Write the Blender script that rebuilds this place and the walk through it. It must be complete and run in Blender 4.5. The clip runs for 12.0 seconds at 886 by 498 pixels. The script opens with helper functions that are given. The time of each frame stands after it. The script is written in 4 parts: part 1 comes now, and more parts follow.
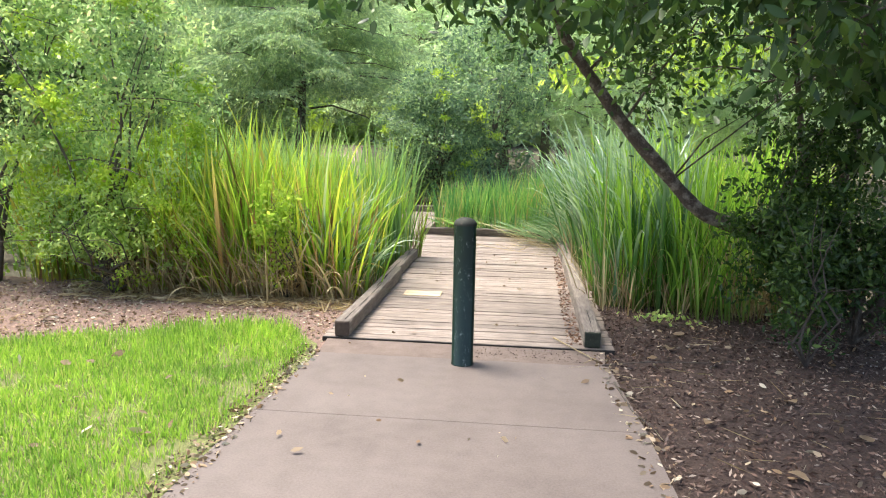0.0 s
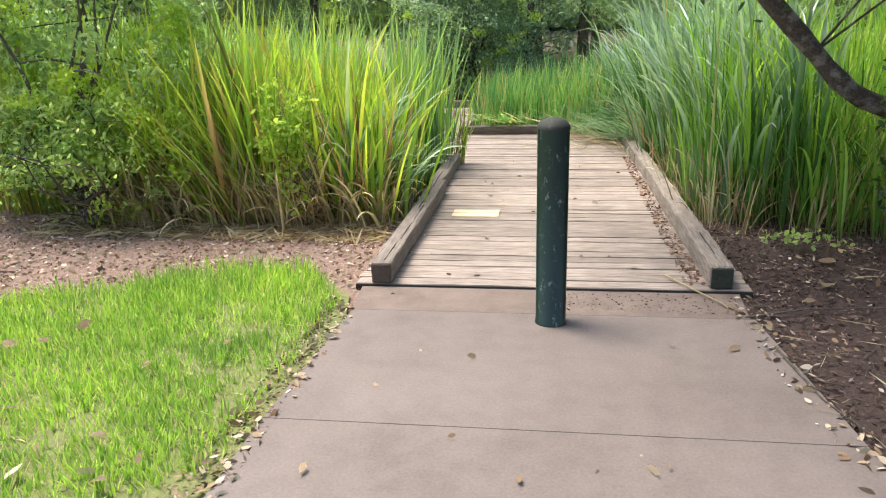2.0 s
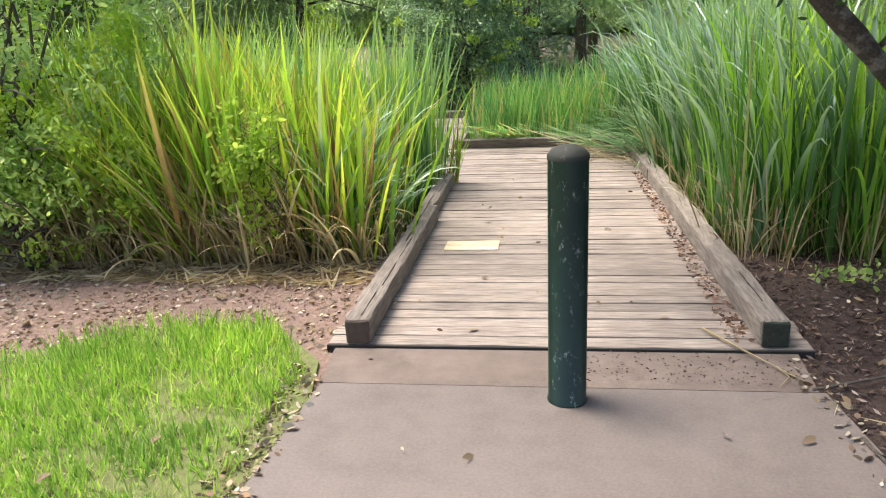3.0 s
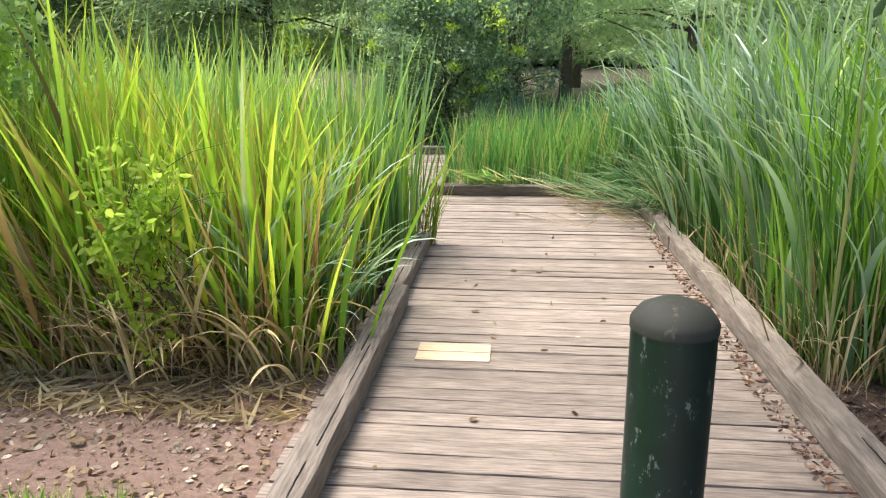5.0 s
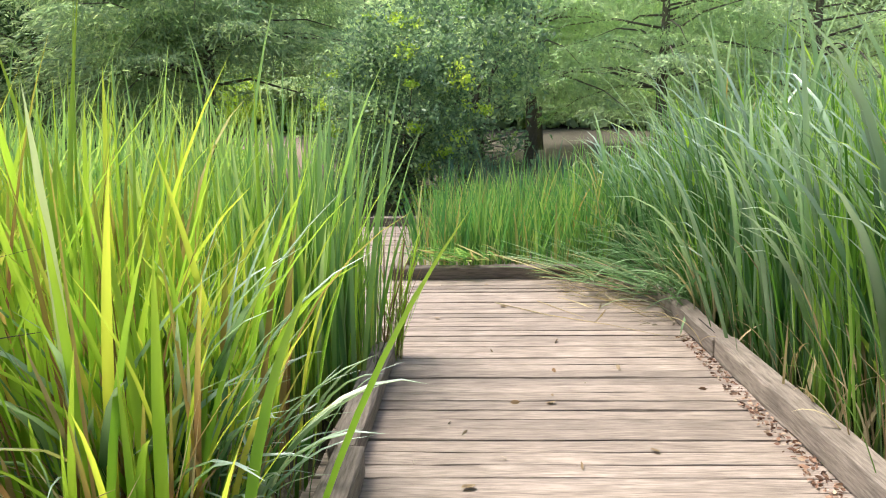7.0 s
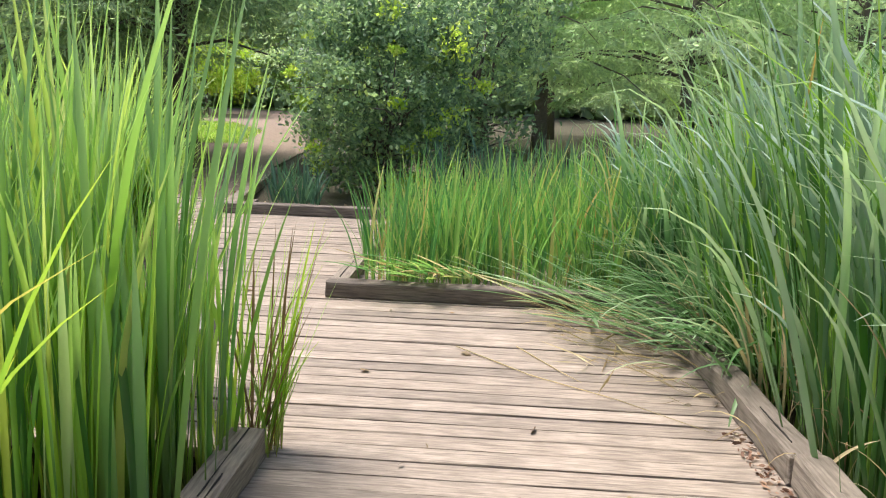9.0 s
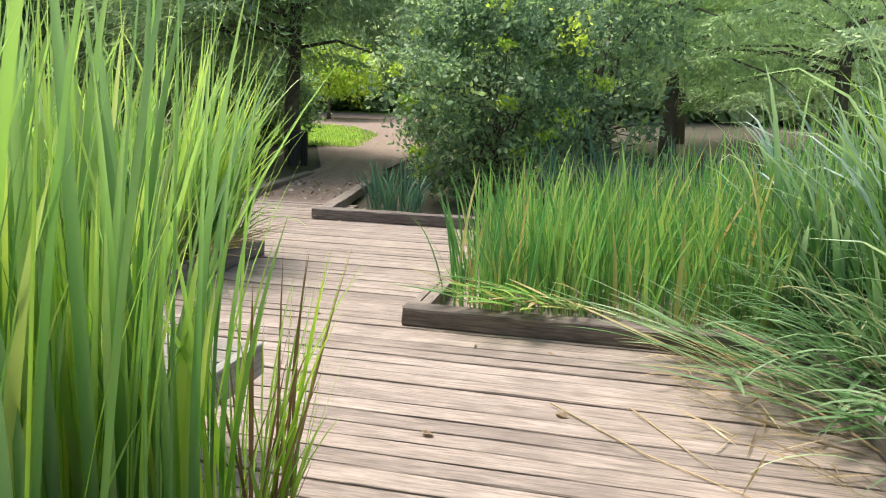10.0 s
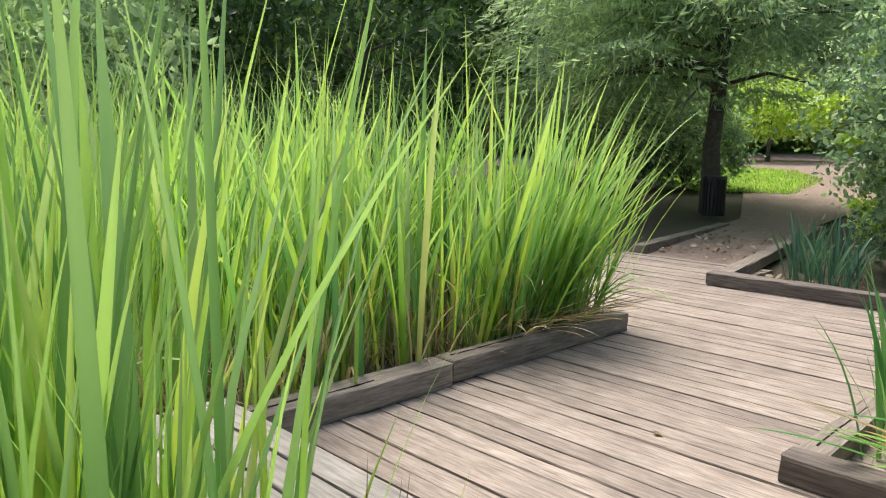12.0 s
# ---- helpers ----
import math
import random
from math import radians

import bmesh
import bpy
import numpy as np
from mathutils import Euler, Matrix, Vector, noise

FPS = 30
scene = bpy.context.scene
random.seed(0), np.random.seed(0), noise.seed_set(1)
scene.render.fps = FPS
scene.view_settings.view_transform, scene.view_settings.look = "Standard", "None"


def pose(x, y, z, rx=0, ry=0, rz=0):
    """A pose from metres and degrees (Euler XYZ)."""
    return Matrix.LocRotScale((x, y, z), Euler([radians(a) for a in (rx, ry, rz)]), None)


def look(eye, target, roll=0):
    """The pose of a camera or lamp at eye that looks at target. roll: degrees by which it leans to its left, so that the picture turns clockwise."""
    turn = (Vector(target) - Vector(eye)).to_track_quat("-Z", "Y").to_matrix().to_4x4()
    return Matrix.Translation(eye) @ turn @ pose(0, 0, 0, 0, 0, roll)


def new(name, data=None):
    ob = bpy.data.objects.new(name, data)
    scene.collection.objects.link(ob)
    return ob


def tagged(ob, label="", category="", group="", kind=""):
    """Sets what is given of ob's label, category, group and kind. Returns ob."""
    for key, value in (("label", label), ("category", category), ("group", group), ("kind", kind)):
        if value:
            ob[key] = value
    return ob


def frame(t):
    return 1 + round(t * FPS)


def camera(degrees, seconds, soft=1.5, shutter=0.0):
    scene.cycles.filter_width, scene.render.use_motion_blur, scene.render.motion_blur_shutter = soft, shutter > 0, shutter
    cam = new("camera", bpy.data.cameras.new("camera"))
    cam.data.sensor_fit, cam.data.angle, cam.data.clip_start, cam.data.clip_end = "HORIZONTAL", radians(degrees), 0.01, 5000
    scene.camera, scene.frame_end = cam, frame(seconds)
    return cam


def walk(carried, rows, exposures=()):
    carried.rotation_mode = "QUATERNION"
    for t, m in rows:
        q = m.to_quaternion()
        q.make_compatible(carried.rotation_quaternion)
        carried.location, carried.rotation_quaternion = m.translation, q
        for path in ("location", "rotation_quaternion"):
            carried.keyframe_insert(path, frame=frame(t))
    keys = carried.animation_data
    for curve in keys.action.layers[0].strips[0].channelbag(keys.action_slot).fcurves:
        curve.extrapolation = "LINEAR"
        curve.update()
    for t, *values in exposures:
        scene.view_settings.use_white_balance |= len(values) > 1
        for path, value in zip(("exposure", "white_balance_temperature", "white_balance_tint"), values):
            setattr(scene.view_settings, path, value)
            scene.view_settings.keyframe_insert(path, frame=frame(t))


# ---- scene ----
cam = camera(62.1, 12.0, soft=1.1)
PATH = [
    (0, (0.746, 1.342, 1.475), (0.526, 3.307, 1.17), 1.1),
    (0.5, (0.583, 1.65, 1.456), (0.35, 3.602, 1.089), 0.7),
    (1, (0.535, 1.975, 1.45), (0.159, 3.893, 1.025), -0.5),
    (1.5, (0.411, 2.335, 1.391), (0.097, 4.234, 0.846), -0.7),
    (2, (0.344, 2.698, 1.359), (0.065, 4.592, 0.779), -1.6),
    (2.5, (0.325, 3.042, 1.372), (0.04, 4.933, 0.785), -2.0),
    (3, (0.287, 3.444, 1.346), (0.012, 5.343, 0.783), -2.6),
    (3.2, (0.299, 3.597, 1.333), (0.029, 5.497, 0.771), -3.2),
    (4.8, (0.133, 4.657, 1.359), (-0.075, 6.569, 0.809), -0.6),
    (5, (0.102, 4.792, 1.35), (-0.097, 6.718, 0.851), -0.3),
    (5.5, (0.016, 5.154, 1.36), (-0.137, 7.117, 1.008), -0.2),
    (6, (-0.018, 5.505, 1.335), (-0.16, 7.47, 0.986), -0.8),
    (6.5, (-0.095, 5.841, 1.308), (-0.218, 7.809, 0.973), -0.9),
    (7, (-0.085, 6.177, 1.284), (-0.175, 8.146, 0.949), -1.0),
    (7.2, (-0.065, 6.317, 1.284), (-0.149, 8.282, 0.922), -0.8),
    (8.8, (0.162, 7.654, 1.189), (0.06, 9.616, 0.815), 2.0),
    (9, (0.162, 7.782, 1.179), (0.052, 9.744, 0.806), 2.1),
    (9.5, (0.199, 8.151, 1.149), (0.054, 10.109, 0.768), 2.3),
    (10, (0.217, 8.556, 1.13), (-0.215, 10.473, 0.759), 1.9),
    (10.5, (0.233, 8.835, 1.116), (-0.221, 10.746, 0.74), 3.1),
    (10.8, (0.254, 9.029, 1.121), (-0.353, 10.895, 0.733), 2.7),
    (11, (0.235, 9.136, 1.119), (-0.666, 10.876, 0.721), 1.0),
    (11.2, (0.192, 9.226, 1.129), (-1.017, 10.77, 0.736), -0.4),
    (11.5, (0.156, 9.349, 1.14), (-1.281, 10.7, 0.806), -0.3),
    (12, (0.113, 9.625, 1.157), (-1.307, 11.004, 0.872), 0.7),
]
EXPOSURE = [(0.0, 1.20), (2.0, 1.08), (7.0, 0.97), (10.5, 0.90), (12.0, 0.80)]
walk(cam, [(t, look(eye, target, roll)) for t, eye, target, roll in PATH], EXPOSURE)

# ---- world and sun ----
world = bpy.data.worlds.new("world")
scene.world = world
world.use_nodes = True
wn = world.node_tree.nodes
sky = wn.new("ShaderNodeTexSky")
sky.sky_type = "NISHITA"
sky.sun_disc = False
SUN_UP, SUN_TURN = radians(68), radians(-70)
sky.sun_elevation = SUN_UP
sky.sun_rotation = SUN_TURN
sky.dust_density = 4.0
sky.air_density = 1.0
wn["Background"].inputs["Strength"].default_value = 0.15
world.node_tree.links.new(sky.outputs[0], wn["Background"].inputs["Color"])
sun = new("sun", bpy.data.lights.new("sun", "SUN"))
sun.data.energy = 2.6
sun.data.angle = radians(22)
sun.data.color = (1.0, 0.95, 0.87)
to_sun = Vector((math.sin(SUN_TURN) * math.cos(SUN_UP), math.cos(SUN_TURN) * math.cos(SUN_UP), math.sin(SUN_UP)))
sun.matrix_world = look((0, 0, 0), (-to_sun).to_tuple())


# ---- materials ----
def material(name, rough=0.8, metal=0.0):
    m = bpy.data.materials.new(name)
    m.use_nodes = True
    b = m.node_tree.nodes["Principled BSDF"]
    b.inputs["Roughness"].default_value = rough
    b.inputs["Metallic"].default_value = metal
    return m, m.node_tree.nodes, m.node_tree.links, b


def ramp(nodes, links, fac, stops):
    r = nodes.new("ShaderNodeValToRGB")
    while len(r.color_ramp.elements) < len(stops):
        r.color_ramp.elements.new(0.5)
    for e, (p, c) in zip(r.color_ramp.elements, stops):
        e.position, e.color = p, (*c, 1)
    links.new(fac, r.inputs[0])
    return r.outputs[0]


def noise_tex(nodes, links, scale, detail=6, stretch=None, rough=0.6, seed=None):
    co = nodes.new("ShaderNodeTexCoord")
    n = nodes.new("ShaderNodeTexNoise")
    n.inputs["Scale"].default_value = scale
    n.inputs["Detail"].default_value = detail
    n.inputs["Roughness"].default_value = rough
    src = co.outputs["Object"]
    if stretch:
        mp = nodes.new("ShaderNodeMapping")
        mp.inputs["Scale"].default_value = stretch
        links.new(src, mp.inputs[0])
        if seed:
            links.new(seed, mp.inputs["Location"])
        src = mp.outputs[0]
    links.new(src, n.inputs["Vector"])
    return n.outputs["Fac"]


def mix(nodes, links, fac, a, b, mode="MIX"):
    x = nodes.new("ShaderNodeMix")
    x.data_type, x.blend_type = "RGBA", mode
    for v, k in ((fac, 0), (a, 6), (b, 7)):
        if isinstance(v, (int, float)):
            x.inputs[k].default_value = v
        elif isinstance(v, tuple):
            x.inputs[k].default_value = (*v, 1)
        else:
            links.new(v, x.inputs[k])
    return x.outputs[2]


def bump(nodes, links, b, height, strength=0.4, dist=0.01):
    u = nodes.new("ShaderNodeBump")
    u.inputs["Strength"].default_value, u.inputs["Distance"].default_value = strength, dist
    links.new(height, u.inputs["Height"])
    links.new(u.outputs[0], b.inputs["Normal"])


def weathered_wood(name, dark, mid, light, rough=0.85, along=0):
    m, n, l, b = material(name, rough)
    info = n.new("ShaderNodeObjectInfo")
    seed = n.new("ShaderNodeVectorMath")
    seed.operation = "SCALE"
    seed.inputs[0].default_value = (37, 11, 5)
    l.new(info.outputs["Random"], seed.inputs["Scale"])
    st = [22, 22, 22]
    st[along] = 2.2
    grain = noise_tex(n, l, 1.6, 8, tuple(st), 0.65, seed.outputs[0])
    st2 = [90, 90, 90]
    st2[along] = 8
    fine = noise_tex(n, l, 1.0, 3, tuple(st2), 0.6, seed.outputs[0])
    blot = noise_tex(n, l, 3.0, 4)
    c = ramp(n, l, grain, [(0.3, dark), (0.5, mid), (0.72, light)])
    c = mix(n, l, 0.55, c, ramp(n, l, fine, [(0.3, tuple(v * 0.55 for v in mid)), (0.62, tuple(min(1, v * 1.25) for v in light))]))
    c = mix(n, l, ramp(n, l, blot, [(0.42, (0, 0, 0)), (0.7, (0.6, 0.6, 0.6))]), c, tuple(v * 0.72 for v in mid))
    tone = ramp(n, l, info.outputs["Random"], [(0.0, (0.78, 0.76, 0.74)), (0.5, (1.0, 0.97, 0.94)), (1.0, (1.12, 1.1, 1.08))])
    c = mix(n, l, 1.0, c, tone, "MULTIPLY")
    l.new(c, b.inputs["Base Color"])
    bump(n, l, b, fine, 0.6, 0.006)
    return m


def leaf_material(name, stops, trans=0.35, rough=0.5, dry=None, glow=(1.1, 1.18, 1.05), tip=None, spec=0.5, tip_from=0.5):
    m, n, l, b = material(name, rough)
    geo = n.new("ShaderNodeNewGeometry")
    c = ramp(n, l, geo.outputs["Random Per Island"], stops)
    patch = noise_tex(n, l, 1.3, 3)
    c = mix(n, l, 1.0, c, ramp(n, l, patch, [(0.3, (0.72, 0.78, 0.8)), (0.7, (1.2, 1.15, 0.95))]), "MULTIPLY")
    # foot tint: straw on dry reeds, painted shade on REED_COOL
    if dry:
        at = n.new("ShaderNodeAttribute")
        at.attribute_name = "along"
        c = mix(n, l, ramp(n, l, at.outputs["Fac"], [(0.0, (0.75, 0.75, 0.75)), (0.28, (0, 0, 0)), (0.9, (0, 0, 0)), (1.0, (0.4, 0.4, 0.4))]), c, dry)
        # tip puts light into the upper blade: yellow backlight or silvery sheen
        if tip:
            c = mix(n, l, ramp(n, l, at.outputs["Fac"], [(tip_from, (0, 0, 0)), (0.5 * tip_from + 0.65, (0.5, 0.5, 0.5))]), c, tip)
    l.new(c, b.inputs["Base Color"])
    b.inputs["Specular IOR Level"].default_value = spec
    t = n.new("ShaderNodeBsdfTranslucent")
    l.new(mix(n, l, 1.0, c, glow, "MULTIPLY"), t.inputs["Color"])
    x = n.new("ShaderNodeMixShader")
    x.inputs[0].default_value = trans
    l.new(b.outputs[0], x.inputs[1])
    l.new(t.outputs[0], x.inputs[2])
    l.new(x.outputs[0], n["Material Output"].inputs["Surface"])
    return m


DECK = weathered_wood("deck_wood", (0.07, 0.055, 0.046), (0.245, 0.2, 0.168), (0.385, 0.325, 0.28))
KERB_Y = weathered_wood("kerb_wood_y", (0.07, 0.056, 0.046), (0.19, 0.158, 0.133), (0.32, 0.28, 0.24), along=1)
# about half as bright as KERB_Y, for the kerbs running along x
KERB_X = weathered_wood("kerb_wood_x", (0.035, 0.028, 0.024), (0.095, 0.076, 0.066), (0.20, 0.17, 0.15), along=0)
BENCH = weathered_wood("bench_wood", (0.08, 0.072, 0.064), (0.19, 0.178, 0.16), (0.29, 0.275, 0.25), along=0)
# bench wood lightened in colour to offset the shade on its end face
BENCH_END = weathered_wood("bench_end_wood", (0.14, 0.135, 0.125), (0.26, 0.255, 0.24), (0.36, 0.35, 0.33), along=1)
NEW_WOOD = weathered_wood("new_pine", (0.5, 0.36, 0.2), (0.66, 0.51, 0.33), (0.76, 0.63, 0.45), along=0)


def make_concrete():
    m, n, l, b = material("concrete", 0.75)
    big = noise_tex(n, l, 0.9, 4)
    mid = noise_tex(n, l, 7, 6)
    fine = noise_tex(n, l, 85, 5, rough=0.75)
    c = ramp(n, l, big, [(0.32, (0.112, 0.086, 0.073)), (0.5, (0.172, 0.135, 0.117)), (0.68, (0.216, 0.176, 0.155))])
    c = mix(n, l, 0.35, c, ramp(n, l, mid, [(0.35, (0.105, 0.083, 0.073)), (0.6, (0.197, 0.161, 0.141))]))
    c = mix(n, l, 0.28, c, ramp(n, l, fine, [(0.35, (0.084, 0.069, 0.061)), (0.62, (0.244, 0.206, 0.182))]))
    l.new(c, b.inputs["Base Color"])
    bump(n, l, b, fine, 0.12, 0.002)
    return m


def make_soil(name, a, bb, c3, scale=30):
    m, n, l, b = material(name, 0.95)
    big = noise_tex(n, l, 1.2, 4)
    fine = noise_tex(n, l, scale, 8, rough=0.75)
    c = ramp(n, l, fine, [(0.3, a), (0.52, bb), (0.75, c3)])
    c = mix(n, l, ramp(n, l, big, [(0.4, (0, 0, 0)), (0.65, (0.6, 0.6, 0.6))]), c, bb)
    l.new(c, b.inputs["Base Color"])
    bump(n, l, b, fine, 0.9, 0.02)
    return m


def make_plain(name, colour, rough, metal=0.0, worn=None, scale=12):
    m, n, l, b = material(name, rough, metal)
    v = noise_tex(n, l, scale, 6)
    c = ramp(n, l, v, [(0.35, tuple(x * 0.8 for x in colour)), (0.65, tuple(min(1, x * 1.15) for x in colour))])
    if worn:
        w = noise_tex(n, l, 38, 8, (1, 1, 0.5), 0.8)
        c = mix(n, l, ramp(n, l, w, [(0.585, (0, 0, 0)), (0.62, (0.8, 0.8, 0.8))]), c, worn)
    l.new(c, b.inputs["Base Color"])
    return m


def make_lichen():
    m, n, l, b = material("lichen_bark", 0.9)
    blot = noise_tex(n, l, 9, 5, rough=0.6)
    fine = noise_tex(n, l, 60, 6, rough=0.75)
    c = ramp(n, l, fine, [(0.3, (0.045, 0.034, 0.028)), (0.55, (0.11, 0.085, 0.068)), (0.75, (0.19, 0.155, 0.125))])
    c = mix(n, l, ramp(n, l, blot, [(0.5, (0, 0, 0)), (0.6, (0.75, 0.75, 0.75))]), c, ramp(n, l, fine, [(0.3, (0.20, 0.17, 0.145)), (0.7, (0.42, 0.38, 0.33))]))
    l.new(c, b.inputs["Base Color"])
    bump(n, l, b, fine, 0.9, 0.015)
    return m


CONCRETE = make_concrete()
STAINED = make_soil("stained_concrete", (0.12, 0.09, 0.075), (0.19, 0.145, 0.12), (0.25, 0.2, 0.17), 5)
MULCH = make_soil("mulch_soil", (0.03, 0.018, 0.014), (0.075, 0.047, 0.036), (0.15, 0.105, 0.083), 45)
DIRT = make_soil("red_dirt", (0.15, 0.092, 0.072), (0.27, 0.18, 0.142), (0.40, 0.29, 0.235))
LAWN = make_soil("lawn_soil", (0.15, 0.12, 0.07), (0.21, 0.23, 0.08), (0.25, 0.34, 0.07))
FARGRASS = make_soil("far_grass", (0.16, 0.24, 0.04), (0.25, 0.34, 0.06), (0.30, 0.37, 0.10), 10)
GROUND = make_soil("ground_soil", (0.04, 0.036, 0.024), (0.08, 0.07, 0.045), (0.12, 0.11, 0.065))
FARPATH = make_soil("far_path_dirt", (0.15, 0.105, 0.085), (0.25, 0.185, 0.15), (0.34, 0.265, 0.22), 12)
BARK = make_soil("bark", (0.05, 0.041, 0.034), (0.12, 0.10, 0.083), (0.24, 0.21, 0.18), 18)
GREEN_PAINT = make_plain("green_bollard_paint", (0.006, 0.024, 0.018), 0.36, 0.0, (0.20, 0.23, 0.21))
CAP_PAINT = make_plain("faded_cap_paint", (0.034, 0.036, 0.027), 0.75, 0.0, (0.10, 0.085, 0.06))
LICHEN_BARK = make_lichen()
BLACK = make_plain("black_bin_paint", (0.015, 0.016, 0.017), 0.45)
DARK = make_plain("underdeck_shade_and_cracks", (0.03, 0.026, 0.022), 0.9)
CHIPS = leaf_material("bark_chips", [(0.0, (0.03, 0.017, 0.014)), (0.4, (0.095, 0.055, 0.045)), (0.75, (0.19, 0.12, 0.10)), (0.93, (0.32, 0.24, 0.205)), (1.0, (0.48, 0.40, 0.35))], 0.03, 0.85)
CHIP = make_soil("chip_wood", (0.028, 0.017, 0.014), (0.085, 0.058, 0.046), (0.23, 0.175, 0.14), 6)
STRAW = leaf_material("dry_straw", [(0.0, (0.24, 0.165, 0.09)), (0.5, (0.47, 0.36, 0.21)), (1.0, (0.66, 0.56, 0.38))], 0.3, 0.65)
DEADLEAF = leaf_material("dead_leaf", [(0.0, (0.20, 0.11, 0.065)), (0.4, (0.34, 0.24, 0.15)), (0.75, (0.50, 0.40, 0.30)), (1.0, (0.68, 0.60, 0.50))], 0.1, 0.7)
REDLEAF = leaf_material("red_leaf", [(0.0, (0.10, 0.05, 0.035)), (0.5, (0.24, 0.13, 0.095)), (0.85, (0.36, 0.23, 0.17)), (1.0, (0.50, 0.40, 0.32))], 0.1, 0.75)
# the yellow tip colour stands in for backlight in the blade tops
REED_WARM = leaf_material("reed_warm", [(0.0, (0.20, 0.10, 0.06)), (0.09, (0.36, 0.20, 0.11)), (0.13, (0.22, 0.36, 0.05)), (0.4, (0.25, 0.46, 0.05)), (0.7, (0.43, 0.60, 0.07)), (0.88, (0.66, 0.66, 0.10)), (0.94, (0.62, 0.42, 0.16)), (1.0, (0.56, 0.34, 0.18))], 0.6, 0.42, (0.34, 0.24, 0.115), (1.1, 1.18, 0.9), (0.54, 0.62, 0.09), 0.5, 0.6)
BROWN_REED = leaf_material("brown_reed", [(0.0, (0.10, 0.06, 0.035)), (0.5, (0.22, 0.13, 0.07)), (1.0, (0.42, 0.30, 0.16))], 0.3, 0.6)
# sky reflection painted as whitish blades and tips, shade as a dark foot
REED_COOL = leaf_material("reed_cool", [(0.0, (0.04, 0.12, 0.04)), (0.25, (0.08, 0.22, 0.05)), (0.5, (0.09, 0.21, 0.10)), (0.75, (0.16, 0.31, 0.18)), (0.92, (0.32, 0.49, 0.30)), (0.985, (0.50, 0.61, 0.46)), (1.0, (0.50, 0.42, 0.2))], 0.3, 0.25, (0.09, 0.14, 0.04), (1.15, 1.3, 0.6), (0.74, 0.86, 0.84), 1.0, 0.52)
REED_FLOP = leaf_material("reed_flop", [(0.0, (0.07, 0.17, 0.05)), (0.4, (0.15, 0.28, 0.12)), (0.8, (0.27, 0.40, 0.22)), (0.93, (0.42, 0.52, 0.32)), (1.0, (0.46, 0.37, 0.2))], 0.3, 0.4, (0.16, 0.18, 0.07))
REED_STEM = leaf_material("reed_stem", [(0.0, (0.05, 0.13, 0.03)), (0.3, (0.12, 0.27, 0.05)), (0.65, (0.22, 0.41, 0.07)), (0.93, (0.36, 0.55, 0.12)), (0.98, (0.40, 0.56, 0.30)), (1.0, (0.40, 0.26, 0.12))], 0.42, 0.35, (0.14, 0.16, 0.05), (1.15, 1.25, 0.7))
# lit copy: the inner blades' backlight is put into this yellower green
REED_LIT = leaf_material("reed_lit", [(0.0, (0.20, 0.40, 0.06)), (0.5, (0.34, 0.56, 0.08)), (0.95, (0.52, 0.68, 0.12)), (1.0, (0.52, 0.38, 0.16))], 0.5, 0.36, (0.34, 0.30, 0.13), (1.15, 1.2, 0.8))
REED_FRESH = leaf_material("reed_fresh", [(0.0, (0.07, 0.20, 0.08)), (0.2, (0.15, 0.34, 0.09)), (0.5, (0.28, 0.50, 0.08)), (0.8, (0.45, 0.63, 0.11)), (0.93, (0.60, 0.66, 0.14)), (0.985, (0.42, 0.56, 0.34)), (1.0, (0.38, 0.40, 0.16))], 0.52, 0.33, (0.26, 0.22, 0.10), (1.15, 1.18, 0.8), (0.44, 0.60, 0.28), 0.8)
REED_BROAD = leaf_material("reed_broad", [(0.0, (0.10, 0.24, 0.10)), (0.5, (0.22, 0.40, 0.17)), (0.8, (0.33, 0.50, 0.20)), (1.0, (0.50, 0.64, 0.10))], 0.55, 0.33, (0.28, 0.28, 0.10), (1.15, 1.18, 0.8), (0.36, 0.52, 0.30), 0.8)
REED_SHORT = leaf_material("reed_short", [(0.0, (0.10, 0.27, 0.09)), (0.4, (0.19, 0.39, 0.11)), (0.8, (0.34, 0.51, 0.14)), (0.94, (0.480, 0.520, 0.197)), (1.0, (0.500, 0.340, 0.140))], 0.42, 0.36, (0.300, 0.250, 0.120))
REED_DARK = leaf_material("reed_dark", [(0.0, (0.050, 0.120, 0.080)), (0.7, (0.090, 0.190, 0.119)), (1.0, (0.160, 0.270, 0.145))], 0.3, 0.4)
GRASS = leaf_material("lawn_grass", [(0.0, (0.16, 0.30, 0.05)), (0.4, (0.34, 0.54, 0.08)), (0.85, (0.54, 0.70, 0.13)), (1.0, (0.62, 0.56, 0.26))], 0.4, 0.5)
LEAF_LIGHT = leaf_material("leaf_light", [(0.0, (0.34, 0.48, 0.17)), (0.5, (0.47, 0.61, 0.21)), (1.0, (0.62, 0.72, 0.24))], 0.62, 0.45)
LEAF_GREY = leaf_material("leaf_grey", [(0.0, (0.22, 0.34, 0.15)), (0.4, (0.40, 0.52, 0.26)), (0.85, (0.58, 0.68, 0.36)), (0.96, (0.66, 0.70, 0.36)), (1.0, (0.46, 0.32, 0.2))], 0.74, 0.4)
LEAF_LIME = leaf_material("leaf_lime", [(0.0, (0.350, 0.520, 0.074)), (0.5, (0.464, 0.600, 0.095)), (1.0, (0.597, 0.680, 0.137))], 0.62, 0.45)
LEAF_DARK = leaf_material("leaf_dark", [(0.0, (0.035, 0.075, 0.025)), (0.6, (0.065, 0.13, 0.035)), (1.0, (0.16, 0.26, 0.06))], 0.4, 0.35)
